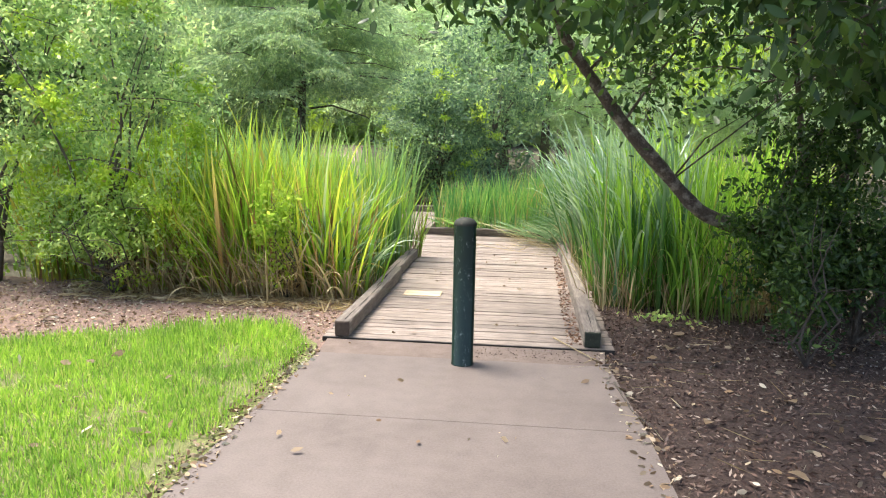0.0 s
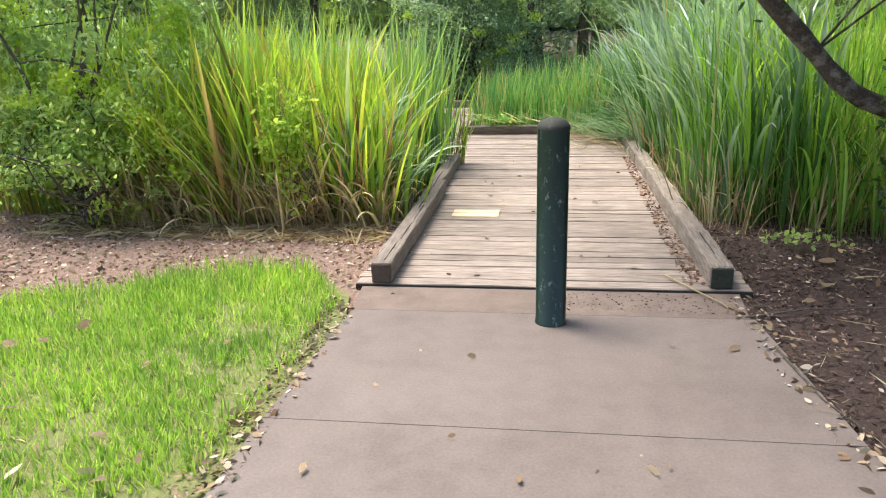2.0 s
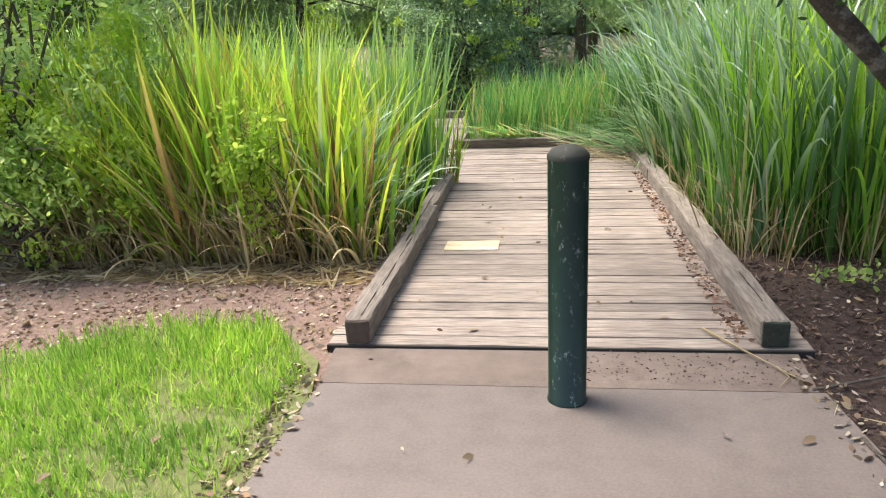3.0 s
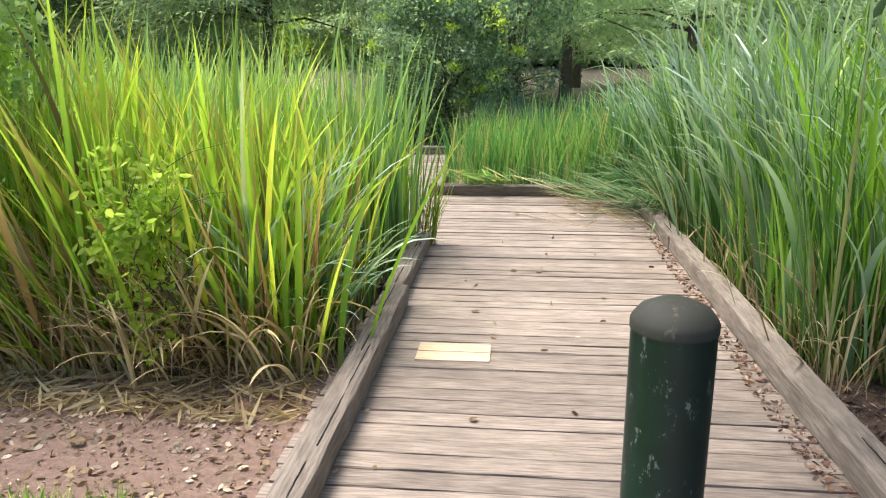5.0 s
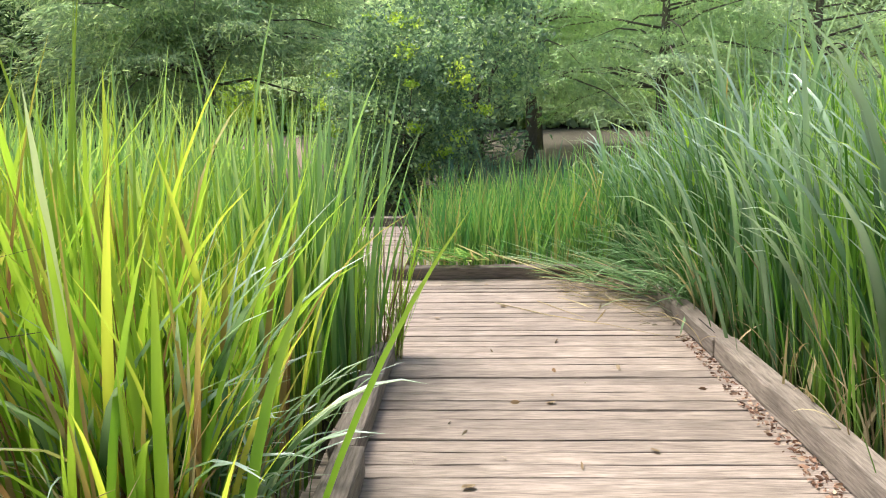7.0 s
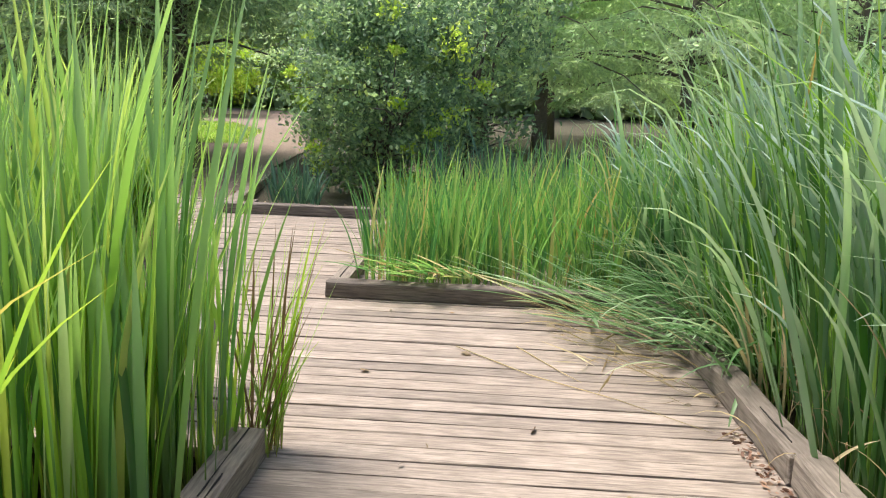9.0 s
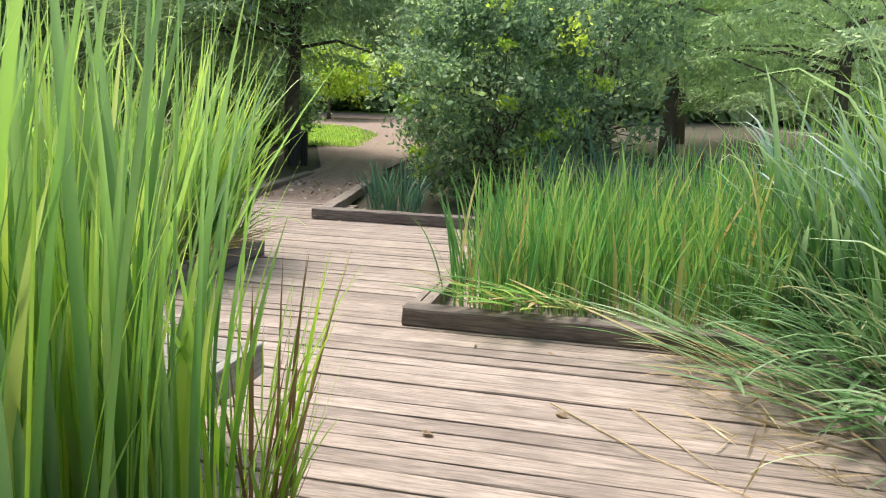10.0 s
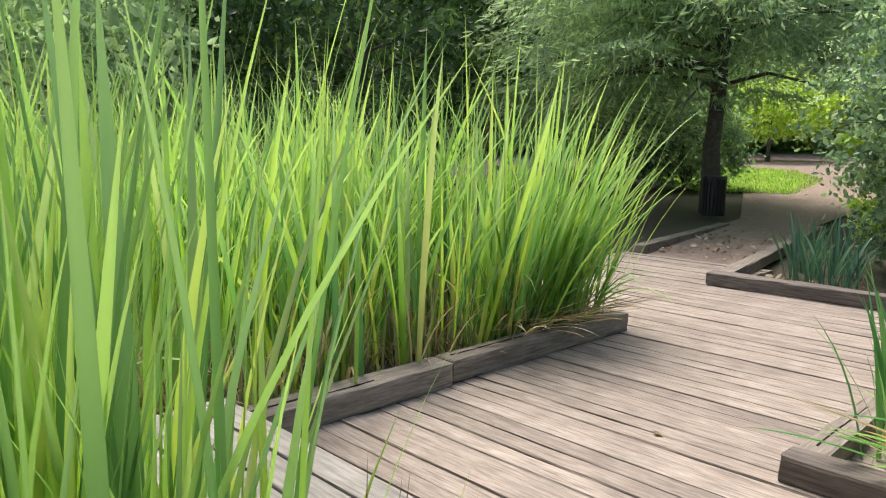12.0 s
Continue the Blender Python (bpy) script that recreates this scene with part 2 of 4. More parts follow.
LEAF_BUSH = leaf_material("leaf_bush", [(0.0, (0.11, 0.18, 0.12)), (0.5, (0.25, 0.37, 0.22)), (0.92, (0.39, 0.51, 0.29)), (1.0, (0.50, 0.62, 0.18))], 0.54, 0.4)
LEAF_CYPRESS = leaf_material("leaf_cypress", [(0.0, (0.23, 0.34, 0.20)), (0.5, (0.345, 0.465, 0.26)), (1.0, (0.51, 0.61, 0.33))], 0.56, 0.6)
LEAF_FAR = leaf_material("leaf_far", [(0.0, (0.288, 0.410, 0.272)), (0.5, (0.391, 0.520, 0.334)), (1.0, (0.515, 0.620, 0.386))], 0.62, 0.6)


# paler cypress copy, with haze and missing light put into its colour
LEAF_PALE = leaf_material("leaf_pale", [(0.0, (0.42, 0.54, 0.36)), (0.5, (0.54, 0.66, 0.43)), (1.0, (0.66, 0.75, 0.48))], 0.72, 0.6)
# shaded leaf copy: the dim crowns at left are put into the colour
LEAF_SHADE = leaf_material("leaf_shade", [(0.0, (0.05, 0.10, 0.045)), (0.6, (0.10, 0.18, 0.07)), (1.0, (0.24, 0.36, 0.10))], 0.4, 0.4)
# distance haze painted as a lighter, greyer leaf colour
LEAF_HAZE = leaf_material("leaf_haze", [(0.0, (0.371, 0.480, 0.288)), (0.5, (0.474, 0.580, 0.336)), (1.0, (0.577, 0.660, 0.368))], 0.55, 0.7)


# ---- mesh helpers ----
def link_mesh(name, verts, faces, mat, parent=None, smooth=False):
    me = bpy.data.meshes.new(name)
    me.from_pydata([tuple(v) for v in np.asarray(verts).tolist()], [], faces if isinstance(faces, list) else faces.tolist())
    me.materials.append(mat)
    if smooth:
        me.polygons.foreach_set("use_smooth", [True] * len(me.polygons))
    ob = new(name, me)
    ob.parent = parent
    return ob


def part(name, bm, mat, parent=None, label="", smooth=False):
    me = bpy.data.meshes.new(name)
    bm.to_mesh(me)
    bm.free()
    me.materials.append(mat)
    if smooth:
        me.polygons.foreach_set("use_smooth", [True] * len(me.polygons))
    ob = new(name, me)
    ob.parent = parent
    if label:
        tagged(ob, label)
    return ob


def box_bm(x0, x1, y0, y1, z0, z1, bevel=0.008, jitter=0.0, cuts=0, seed=0):
    rng = random.Random(seed)
    bm = bmesh.new()
    bmesh.ops.create_cube(bm, size=1)
    bmesh.ops.scale(bm, vec=(x1 - x0, y1 - y0, z1 - z0), verts=bm.verts)
    bmesh.ops.translate(bm, vec=((x0 + x1) / 2, (y0 + y1) / 2, (z0 + z1) / 2), verts=bm.verts)
    if cuts:
        ax = 0 if x1 - x0 > y1 - y0 else 1
        es = [e for e in bm.edges if abs((e.verts[0].co - e.verts[1].co)[ax]) > 0.5 * max(x1 - x0, y1 - y0)]
        bmesh.ops.subdivide_edges(bm, edges=es, cuts=cuts, use_grid_fill=True)
    if bevel:
        bmesh.ops.bevel(bm, geom=[e for e in bm.edges if len(e.link_faces) == 2 and e.calc_face_angle(0) > 0.5], offset=bevel, segments=2, affect="EDGES", profile=0.6)
    if jitter:
        for v in bm.verts:
            v.co += Vector((rng.uniform(-1, 1), rng.uniform(-1, 1), rng.uniform(-1, 1))) * jitter
    return bm


def tube(points, radii, sides=8):
    """Vertices and faces of a tapered, slightly knotty limb."""
    pts = [Vector(p) for p in points]
    verts, faces, a = [], [], Vector()
    for i, p in enumerate(pts):
        d = (pts[min(i + 1, len(pts) - 1)] - pts[max(i - 1, 0)]).normalized()
        a = d.orthogonal() if i == 0 else a - d * a.dot(d)
        a.normalize()
        b = d.cross(a)
        for k in range(sides):
            t = 2 * math.pi * k / sides
            r = radii[i] * (1 + 0.05 * math.sin(3 * t + 0.4 * i))
            verts.append(p + r * (math.cos(t) * a + math.sin(t) * b))
    for i in range(len(pts) - 1):
        for k in range(sides):
            k2 = (k + 1) % sides
            faces.append((i * sides + k, i * sides + k2, (i + 1) * sides + k2, (i + 1) * sides + k))
    faces.append(tuple(range(sides))[::-1])
    faces.append(tuple((len(pts) - 1) * sides + k for k in range(sides)))
    return verts, faces


def join_tubes(tubes):
    verts, faces = [], []
    for v, f in tubes:
        o = len(verts)
        verts += v
        faces += [tuple(i + o for i in g) for g in f]
    return [tuple(v) for v in verts], faces


def blades(name, mat, rng, x, y, z, height, width, az, tilt, bend, segs=6, parent=None, fold=0.25, nod=1.7):
    """Long tapering blades, each bent along its length, with a crease down the middle."""
    n = len(x)
    hd = np.stack([np.cos(az), np.sin(az), np.zeros(n)], 1)
    tw = az + np.pi / 2 + rng.normal(0, 0.5, n)
    sd = np.stack([np.cos(tw), np.sin(tw), np.zeros(n)], 1)
    p = np.stack([x, y, z], 1)
    rows, al = [], []
    for s in range(segs + 1):
        u = s / segs
        w = width * (0.55 + 1.3 * u) * (1 - u ** 2.2) if s < segs else width * 0
        w = np.minimum(w, width)
        th = tilt + bend * u ** nod
        nrm = np.stack([np.cos(th), np.cos(th), np.zeros(n)], 1) * hd - np.stack([np.zeros(n)] * 2 + [np.sin(th)], 1)
        c = p + nrm * (w * fold)[:, None]
        rows += [p - sd * (w / 2)[:, None], c, p + sd * (w / 2)[:, None]]
        al += [np.full(n, u)] * 3
        st = (height / segs)[:, None]
        p = p + st * (hd * np.sin(th)[:, None] + np.array([0, 0, 1.0]) * np.cos(th)[:, None])
    v = np.stack(rows, 1)
    m = v.shape[1]
    quads = []
    for s in range(segs):
        a = 3 * s
        quads += [(a, a + 1, a + 4, a + 3), (a + 1, a + 2, a + 5, a + 4)]
    q = np.array(quads)
    faces = (np.arange(n)[:, None, None] * m + q[None]).reshape(-1, 4)
    me = bpy.data.meshes.new(name)
    co = v.reshape(-1, 3)
    me.vertices.add(len(co))
    me.vertices.foreach_set("co", co.ravel())
    me.loops.add(faces.size)
    me.loops.foreach_set("vertex_index", faces.ravel().astype(np.int32))
    me.polygons.add(len(faces))
    me.polygons.foreach_set("loop_start", np.arange(0, faces.size, 4, dtype=np.int32))
    me.polygons.foreach_set("use_smooth", np.ones(len(faces), dtype=bool))
    me.update(calc_edges=True)
    at = me.attributes.new("along", "FLOAT", "POINT")
    at.data.foreach_set("value", np.tile(np.stack(al, 1), 1).ravel())
    me.materials.append(mat)
    ob = new(name, me)
    ob.parent = parent
    return ob


def leaves(name, mat, rng, c, d, length, width, parent=None, curl=0.25, oval=False):
    """Many small pointed leaves: centres c, directions d."""
    n = len(c)
    d = d / np.maximum(np.linalg.norm(d, axis=1, keepdims=True), 1e-6)
    r = rng.normal(0, 1, (n, 3)) + np.array([0, 0, 0.0])
    s = np.cross(d, r)
    s /= np.maximum(np.linalg.norm(s, axis=1, keepdims=True), 1e-6)
    nn = np.cross(s, d)
    L, W = length[:, None], width[:, None]
    if oval:
        e = nn * W * curl
        v = np.stack([c - d * L / 2, c - d * L / 5 + s * W / 2 - e, c + d * L / 6 + s * W * 0.42 - e, c + d * L / 2 - nn * L * 0.12, c + d * L / 6 - s * W * 0.42 - e, c - d * L / 5 - s * W / 2 - e], 1).reshape(-1, 3)
        tri = np.array([0, 1, 2, 0, 2, 3, 0, 3, 4, 0, 4, 5])
        f = (np.arange(n)[:, None] * 6 + tri[None]).ravel().astype(np.int32)
    else:
        v = np.stack([c - d * L / 2, c + s * W / 2 - nn * W * curl, c + d * L / 2, c - s * W / 2 - nn * W * curl], 1).reshape(-1, 3)
        tri = np.array([0, 1, 2, 0, 2, 3])
        f = (np.arange(n)[:, None] * 4 + tri[None]).ravel().astype(np.int32)
    me = bpy.data.meshes.new(name)
    me.vertices.add(len(v))
    me.vertices.foreach_set("co", v.ravel())
    me.loops.add(len(f))
    me.loops.foreach_set("vertex_index", f)
    me.polygons.add(len(f) // 3)
    me.polygons.foreach_set("loop_start", np.arange(0, len(f), 3, dtype=np.int32))
    me.update(calc_edges=True)
    me.materials.append(mat)
    ob = new(name, me)
    ob.parent = parent
    return ob


def rise(y):
    """Height of the ground: flat by the deck, rising gently beyond it."""
    return np.maximum(0, np.asarray(y, dtype=float) - 16.5) * 0.03


def inside(px, py, poly):
    """Which points lie in a polygon."""
    hit = np.zeros(len(px), dtype=bool)
    for (x0, y0), (x1, y1) in zip(poly, poly[1:] + poly[:1]):
        cross = ((y0 > py) != (y1 > py)) & (px < (x1 - x0) * (py - y0) / (y1 - y0 + 1e-12) + x0)
        hit ^= cross
    return hit


def scatter(rng, poly, n):
    xs, ys = [p[0] for p in poly], [p[1] for p in poly]
    out = np.zeros((0, 2))
    while len(out) < n:
        q = np.stack([rng.uniform(min(xs), max(xs), 2 * n), rng.uniform(min(ys), max(ys), 2 * n)], 1)
        out = np.concatenate([out, q[inside(q[:, 0], q[:, 1], poly)]])
    return out[:n]


def sheet(name, poly, z, mat, thick=0.0, grid=0.0, uneven=0.0, seed=1):
    """A slab or sheet with the outline poly, its top at z."""
    bm = bmesh.new()
    f = bm.faces.new([bm.verts.new((x, y, z)) for x, y in poly])
    if f.normal.z < 0:
        bmesh.ops.reverse_faces(bm, faces=[f])
    if thick:
        r = bmesh.ops.extrude_face_region(bm, geom=[f])
        bmesh.ops.translate(bm, vec=(0, 0, -thick), verts=[v for v in r["geom"] if isinstance(v, bmesh.types.BMVert)])
        bmesh.ops.recalc_face_normals(bm, faces=bm.faces)
    return part(name, bm, mat)


# ---- ground ----
rng = np.random.default_rng(5)
gx = np.concatenate([np.linspace(-600, -30, 8), np.linspace(-26, 26, 53), np.linspace(30, 600, 8)])
gy = np.concatenate([np.linspace(-600, -12, 8), np.linspace(-10, 60, 71), np.linspace(66, 600, 8)])
X, Y = np.meshgrid(gx, gy)
Z = rise(np.minimum(Y, 60)) - 0.05 + 0.02 * np.sin(X * 1.3) * np.cos(Y * 1.7)
under_deck = ((X > -7) & (X < 5.2) & (Y > 7.9) & (Y < 16.2))
Z = np.where(under_deck, -0.25, Z)
nx = len(gx)
gf = [(j * nx + i, j * nx + i + 1, (j + 1) * nx + i + 1, (j + 1) * nx + i) for j in range(len(gy) - 1) for i in range(nx - 1)]
tagged(link_mesh("ground", np.stack([X, Y, Z], 2).reshape(-1, 3), gf, GROUND, smooth=True), "dark bare soil and leaf litter under the trees", "ground", kind="structure")

# concrete path, with the joint as a gap, and the narrow apron before the deck
for a, b2, l0, l1, r0, r1 in ((-3.0, 1.8, -0.75, -0.70, 1.55, 1.50), (1.804, 4.986, -0.70, -0.68, 1.50, 1.40), (4.99, 6.075, -0.68, -0.62, 1.40, 1.32)):
    tagged(sheet("pavement", [(l0, a), (r0, a), (r1, b2), (l1, b2)], 0.0, CONCRETE, 0.12), "pinkish-grey worn concrete path slab with leaf litter", "pavement", kind="structure")
tagged(sheet("pavement_apron", [(-0.63, 6.085), (1.30, 6.085), (1.33, 6.425), (-0.66, 6.425)], -0.003, STAINED, 0.12), "narrow stained concrete strip before the wooden deck", "pavement", kind="structure")

lawn_poly = [(-0.62, -3.0), (-0.62, 5.9), (-0.70, 6.3), (-1.05, 6.72), (-1.6, 6.68), (-2.1, 6.38), (-2.9, 5.95), (-4.2, 5.6), (-9, 5.0), (-9, -3)]
tagged(sheet("lawn", lawn_poly, -0.012, LAWN, 0.03), "bright green lawn patch with bare thin spots", "lawn", kind="structure")
tagged(sheet("dirt_bed", [(-0.63, 6.0), (-0.66, 8.0), (-9, 8.4), (-9, 4.0), (-0.8, 5.8)], -0.03, DIRT, 0.03), "reddish bare earth strip with fallen leaves", "ground", kind="structure")
tagged(sheet("mulch_bed", [(1.29, 8.0), (1.29, 6.1), (1.36, 4.5), (1.46, -3), (9, -3), (9, 8.6)], -0.025, MULCH, 0.03), "dark brown bark mulch bed beside the path", "ground", kind="structure")


def path_strip():
    bm = bmesh.new()
    rows = [(16.4, -4.1, -2.72), (17.5, -4.25, -3.05), (20.3, -4.6, -3.5), (24, -6.2, -3.8), (28, -8.0, -5.0), (34, -10.5, -6.6), (42, -17, -8.5), (46, -30, -7)]
    prev = None
    for y, a, b2 in rows:
        cur = [bm.verts.new((a + (b2 - a) * k / 6, y, float(rise(y)) - 0.012 + 0.006 * math.sin(3 * k + y))) for k in range(7)]
        if prev:
            for k in range(6):
                bm.faces.new((prev[k], prev[k + 1], cur[k + 1], cur[k]))
        prev = cur
    return tagged(part("far_path", bm, FARPATH), "pale dusty footpath curving away under trees", "path", kind="structure")


path_strip()


def drape(name, poly, mat, step, lift, label, category):
    """A patch of ground cover that follows the rising ground."""
    xs = np.arange(min(q[0] for q in poly), max(q[0] for q in poly), step)
    ys = np.arange(min(q[1] for q in poly), max(q[1] for q in poly), step)
    verts, faces = [], []
    for y in ys:
        for x in xs[inside(xs + step / 2, np.full(len(xs), y + step / 2), poly)]:
            o = len(verts)
            verts += [(px, py, float(rise(py)) + lift) for px, py in ((x, y), (x + step, y), (x + step, y + step), (x, y + step))]
            faces.append((o, o + 1, o + 2, o + 3))
    return tagged(link_mesh(name, verts, faces, mat), label, category, kind="structure")


drape("far_lawn", [(-7.0, 24.5), (-5.6, 24.8), (-6.6, 28.5), (-8.4, 31.5), (-11.5, 33), (-11, 28)], FARGRASS, 0.11, 0.0, "sunlit grass patch beside the far path", "lawn")
drape("far_meadow", [(-40, 47), (-6, 44), (-4, 50), (-4, 59), (-40, 59)], FARGRASS, 1.0, 0.0, "distant mown grass behind the trees", "lawn")

# ---- deck: dark slabs below paint the shade under it, planks added last ----
tagged(part("underdeck_shade", box_bm(-0.64, 1.36, 6.44, 16.0, -0.20, -0.06, 0), DARK), "solid dark slab standing in for the shade under the deck boards", "deck", kind="structure")
tagged(part("underdeck_shade_side", box_bm(-4.2, -0.65, 10.1, 16.5, -0.20, -0.06, 0), DARK), "solid dark slab standing in for the shade under the deck boards", "deck", kind="structure")


MOSS = make_plain("mossy_end_grain", (0.035, 0.042, 0.028), 0.9, 0.0, (0.09, 0.085, 0.06), 30)
END_GRAIN = make_plain("brown_end_grain", (0.085, 0.06, 0.045), 0.9, 0.0, (0.16, 0.13, 0.10), 30)


def kerb(x0, x1, y0, y1, h, mat, label, seed, end=None, cracks=0, group="deck edge timbers"):
    root = new("kerb_timber")
    tagged(root, label, "kerb", group)
    cuts = max(3, int(max(x1 - x0, y1 - y0) / 0.18))
    beam = part("beam", box_bm(x0, x1, y0, y1, 0.012, h, 0.014, 0.004, cuts, seed), mat, root)
    if end:
        part("end_face", box_bm(x0 + 0.004, x1 - 0.004, y0 - 0.006, y0 + 0.02, 0.014, h - 0.004, 0.008, 0.002, 2, seed + 50), end, beam, "dark cut end grain")
    rr = random.Random(seed + 90)
    for k in range(cracks):
        u = y0 + (y1 - y0) * (0.02 + 0.9 * k / cracks + 0.05 * rr.random())
        n = rr.uniform(0.25, 0.6)
        xc = x0 + (x1 - x0) * rr.uniform(0.25, 0.75)
        part("crack", box_bm(xc - 0.0016, xc + 0.0018, u, min(u + n, y1 - 0.02), h - 0.01, h + 0.0035, 0.001, 0.0018, 8, seed + k), DARK, beam, "dark split in the timber")
    return root


kerb(-0.612, -0.497, 6.44, 8.70, 0.128, KERB_Y, "cracked weathered square timber kerb on the deck", 1, END_GRAIN, 5)
kerb(-0.645, -0.532, 8.72, 10.04, 0.118, KERB_Y, "weathered square timber kerb half under reeds", 2, None, 3)
kerb(1.188, 1.305, 6.46, 10.06, 0.13, KERB_Y, "long weathered square timber kerb with a mossy end", 3, MOSS, 1)
kerb(1.180, 1.296, 10.068, 12.08, 0.122, KERB_Y, "weathered timber kerb covered by dry reeds", 4, None, 2)
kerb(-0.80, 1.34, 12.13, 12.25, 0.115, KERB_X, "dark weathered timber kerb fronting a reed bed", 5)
kerb(-0.80, -0.69, 12.26, 14.5, 0.10, KERB_Y, "rotten split timber kerb of the reed bed", 6, None, 3)
kerb(-2.42, -2.27, 10.0, 12.02, 0.125, KERB_Y, "weathered timber kerb before tall reeds", 7, None, 3)
kerb(-2.43, -2.29, 12.04, 13.58, 0.125, KERB_Y, "weathered timber kerb ending by the far path", 8, END_GRAIN, 2)
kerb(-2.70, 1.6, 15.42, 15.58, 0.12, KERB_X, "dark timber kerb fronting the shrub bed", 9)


def slanted_kerb(p, q, label, seed, w=0.14, h=0.11):
    p, q = Vector(p), Vector(q)
    n = (q - p).length
    root = new("kerb_timber")
    tagged(root, label, "kerb", "deck edge timbers")
    part("beam", box_bm(-w / 2, w / 2, 0, n, 0.0, h, 0.014, 0.004, 12, seed), KERB_Y, root)
    root.matrix_basis = Matrix.Translation(p) @ Matrix.Rotation(math.atan2(-(q - p).x, (q - p).y), 4, "Z")
    return root


slanted_kerb((-2.63, 15.60, 0), (-3.45, 20.2, 0.08), "dark timber kerb along the shaded path", 10)
slanted_kerb((-4.05, 16.6, -0.01), (-4.5, 19.6, 0.06), "low shaded timber edging of the far path", 11)


# ---- bollard ----
def bollard():
    root = new("bollard")
    root.location = (0.367, 5.985, 0)
    tagged(root, "dark green painted steel bollard with chipped paint, on the concrete path", "bollard")
    R, H = 0.071, 0.963
    bm = bmesh.new()
    prof = [(R + 0.004, 0.0), (R + 0.004, 0.01), (R, 0.014), (R, H - 0.05)]
    ring = []
    for r, z in prof:
        ring.append([bm.verts.new((r * math.cos(2 * math.pi * k / 40), r * math.sin(2 * math.pi * k / 40), z)) for k in range(40)])
    for a, b2 in zip(ring, ring[1:]):
        for k in range(40):
            bm.faces.new((a[k], a[(k + 1) % 40], b2[(k + 1) % 40], b2[k]))
    part("post", bm, GREEN_PAINT, root, smooth=True)
    bm = bmesh.new()
    prof = [(R + 0.002, H - 0.05), (R + 0.002, H - 0.036), (R * 0.97, H - 0.029), (R * 0.82, H - 0.015), (R * 0.5, H - 0.004), (R * 0.2, H)]
    ring = []
    for r, z in prof:
        ring.append([bm.verts.new((r * math.cos(2 * math.pi * k / 40), r * math.sin(2 * math.pi * k / 40), z)) for k in range(40)])
    for a, b2 in zip(ring, ring[1:]):
        for k in range(40):
            bm.faces.new((a[k], a[(k + 1) % 40], b2[(k + 1) % 40], b2[k]))
    bm.faces.new(ring[-1])
    part("cap", bm, CAP_PAINT, root, "faded domed cap", smooth=True)


bollard()


# ---- bench ----
def bench():
    root = new("bench")
    tagged(root, "low grey slatted timber bench beside reeds, on the deck", "bench")
    for k in range(4):
        y = 10.27 + 0.105 * k
        part("slat", box_bm(-1.95, -0.895, y, y + 0.095, 0.325, 0.36, 0.005, 0.001, 5, 20 + k), BENCH, root)
    part("end_board", box_bm(-0.892, -0.855, 10.27, 10.685, 0.255, 0.362, 0.005, 0.001, 4, 30), BENCH_END, root, "pale end board")
    part("front_board", box_bm(-1.95, -0.895, 10.235, 10.266, 0.255, 0.355, 0.005, 0.001, 6, 31), BENCH, root)
    for x in (-1.75, -1.2):
        for y in (10.32, 10.58):
            part("leg", box_bm(x - 0.04, x + 0.04, y - 0.04, y + 0.04, 0.012, 0.323, 0.006), BENCH, root)


bench()


# ---- reeds ----
def reed_bed(name, label, mat, poly, n, h, w, seed, lean=(0, 0), tiltsd=0.10, bendmu=0.35, bendsd=0.35, z=-0.12, clump=0.16, top=None, segs=9, limp=0.05, fine=0.55, base_tilt=0.0, nod=1.7, flop=0.0):
    r = np.random.default_rng(seed)
    centres = scatter(r, poly, max(20, n // 9))
    idx = r.integers(0, len(centres), n)
    off = r.normal(0, clump * 0.45, (n, 2))
    p = centres[idx] + off
    p[:, 1] = np.clip(p[:, 1], min(q[1] for q in poly) - 0.05, None)
    ca = r.uniform(0, 2 * np.pi, len(centres))
    az = np.where(r.random(n) < 0.6, np.arctan2(off[:, 1], off[:, 0]), r.uniform(0, 2 * np.pi, n))
    dx = np.cos(az) + lean[0]
    dy = np.sin(az) + lean[1]
    az = np.arctan2(dy, dx)
    ch = r.normal(1, 0.10, len(centres))[idx]
    hh = h * ch * np.clip(r.normal(0.9, 0.16, n), 0.4, 1.35)
    if top is not None:
        hh = hh * top(p[:, 0], p[:, 1])
    ww = w * np.where(r.random(n) < fine, r.uniform(0.35, 0.65, n), r.uniform(0.75, 1.3, n))
    tilt = np.abs(r.normal(0, tiltsd, n)) * np.where(r.random(n) < 0.2, 2.4, 1.0)
    tilt = np.minimum(tilt, 0.34) + base_tilt * r.uniform(0.85, 1.05, n) + flop * r.random(n)
    bend = np.clip(r.normal(bendmu, bendsd, n), 0, 2.4)
    limp = r.random(n) < limp
    bend = np.where(limp, r.uniform(1.2, 2.4, n), bend)
    hh = np.where(limp, hh * 0.6, hh)
    over = (tilt + 0.5 * bend > 0.75) & ~limp
    hh = np.where(over, hh * 0.72, hh) if base_tilt == 0 and nod < 2 else hh
    ob = blades(name, mat, r, p[:, 0], p[:, 1], np.full(n, z), hh, ww, az, tilt, bend, segs, nod=nod)
    return tagged(ob, label, "reeds", kind="stuff")


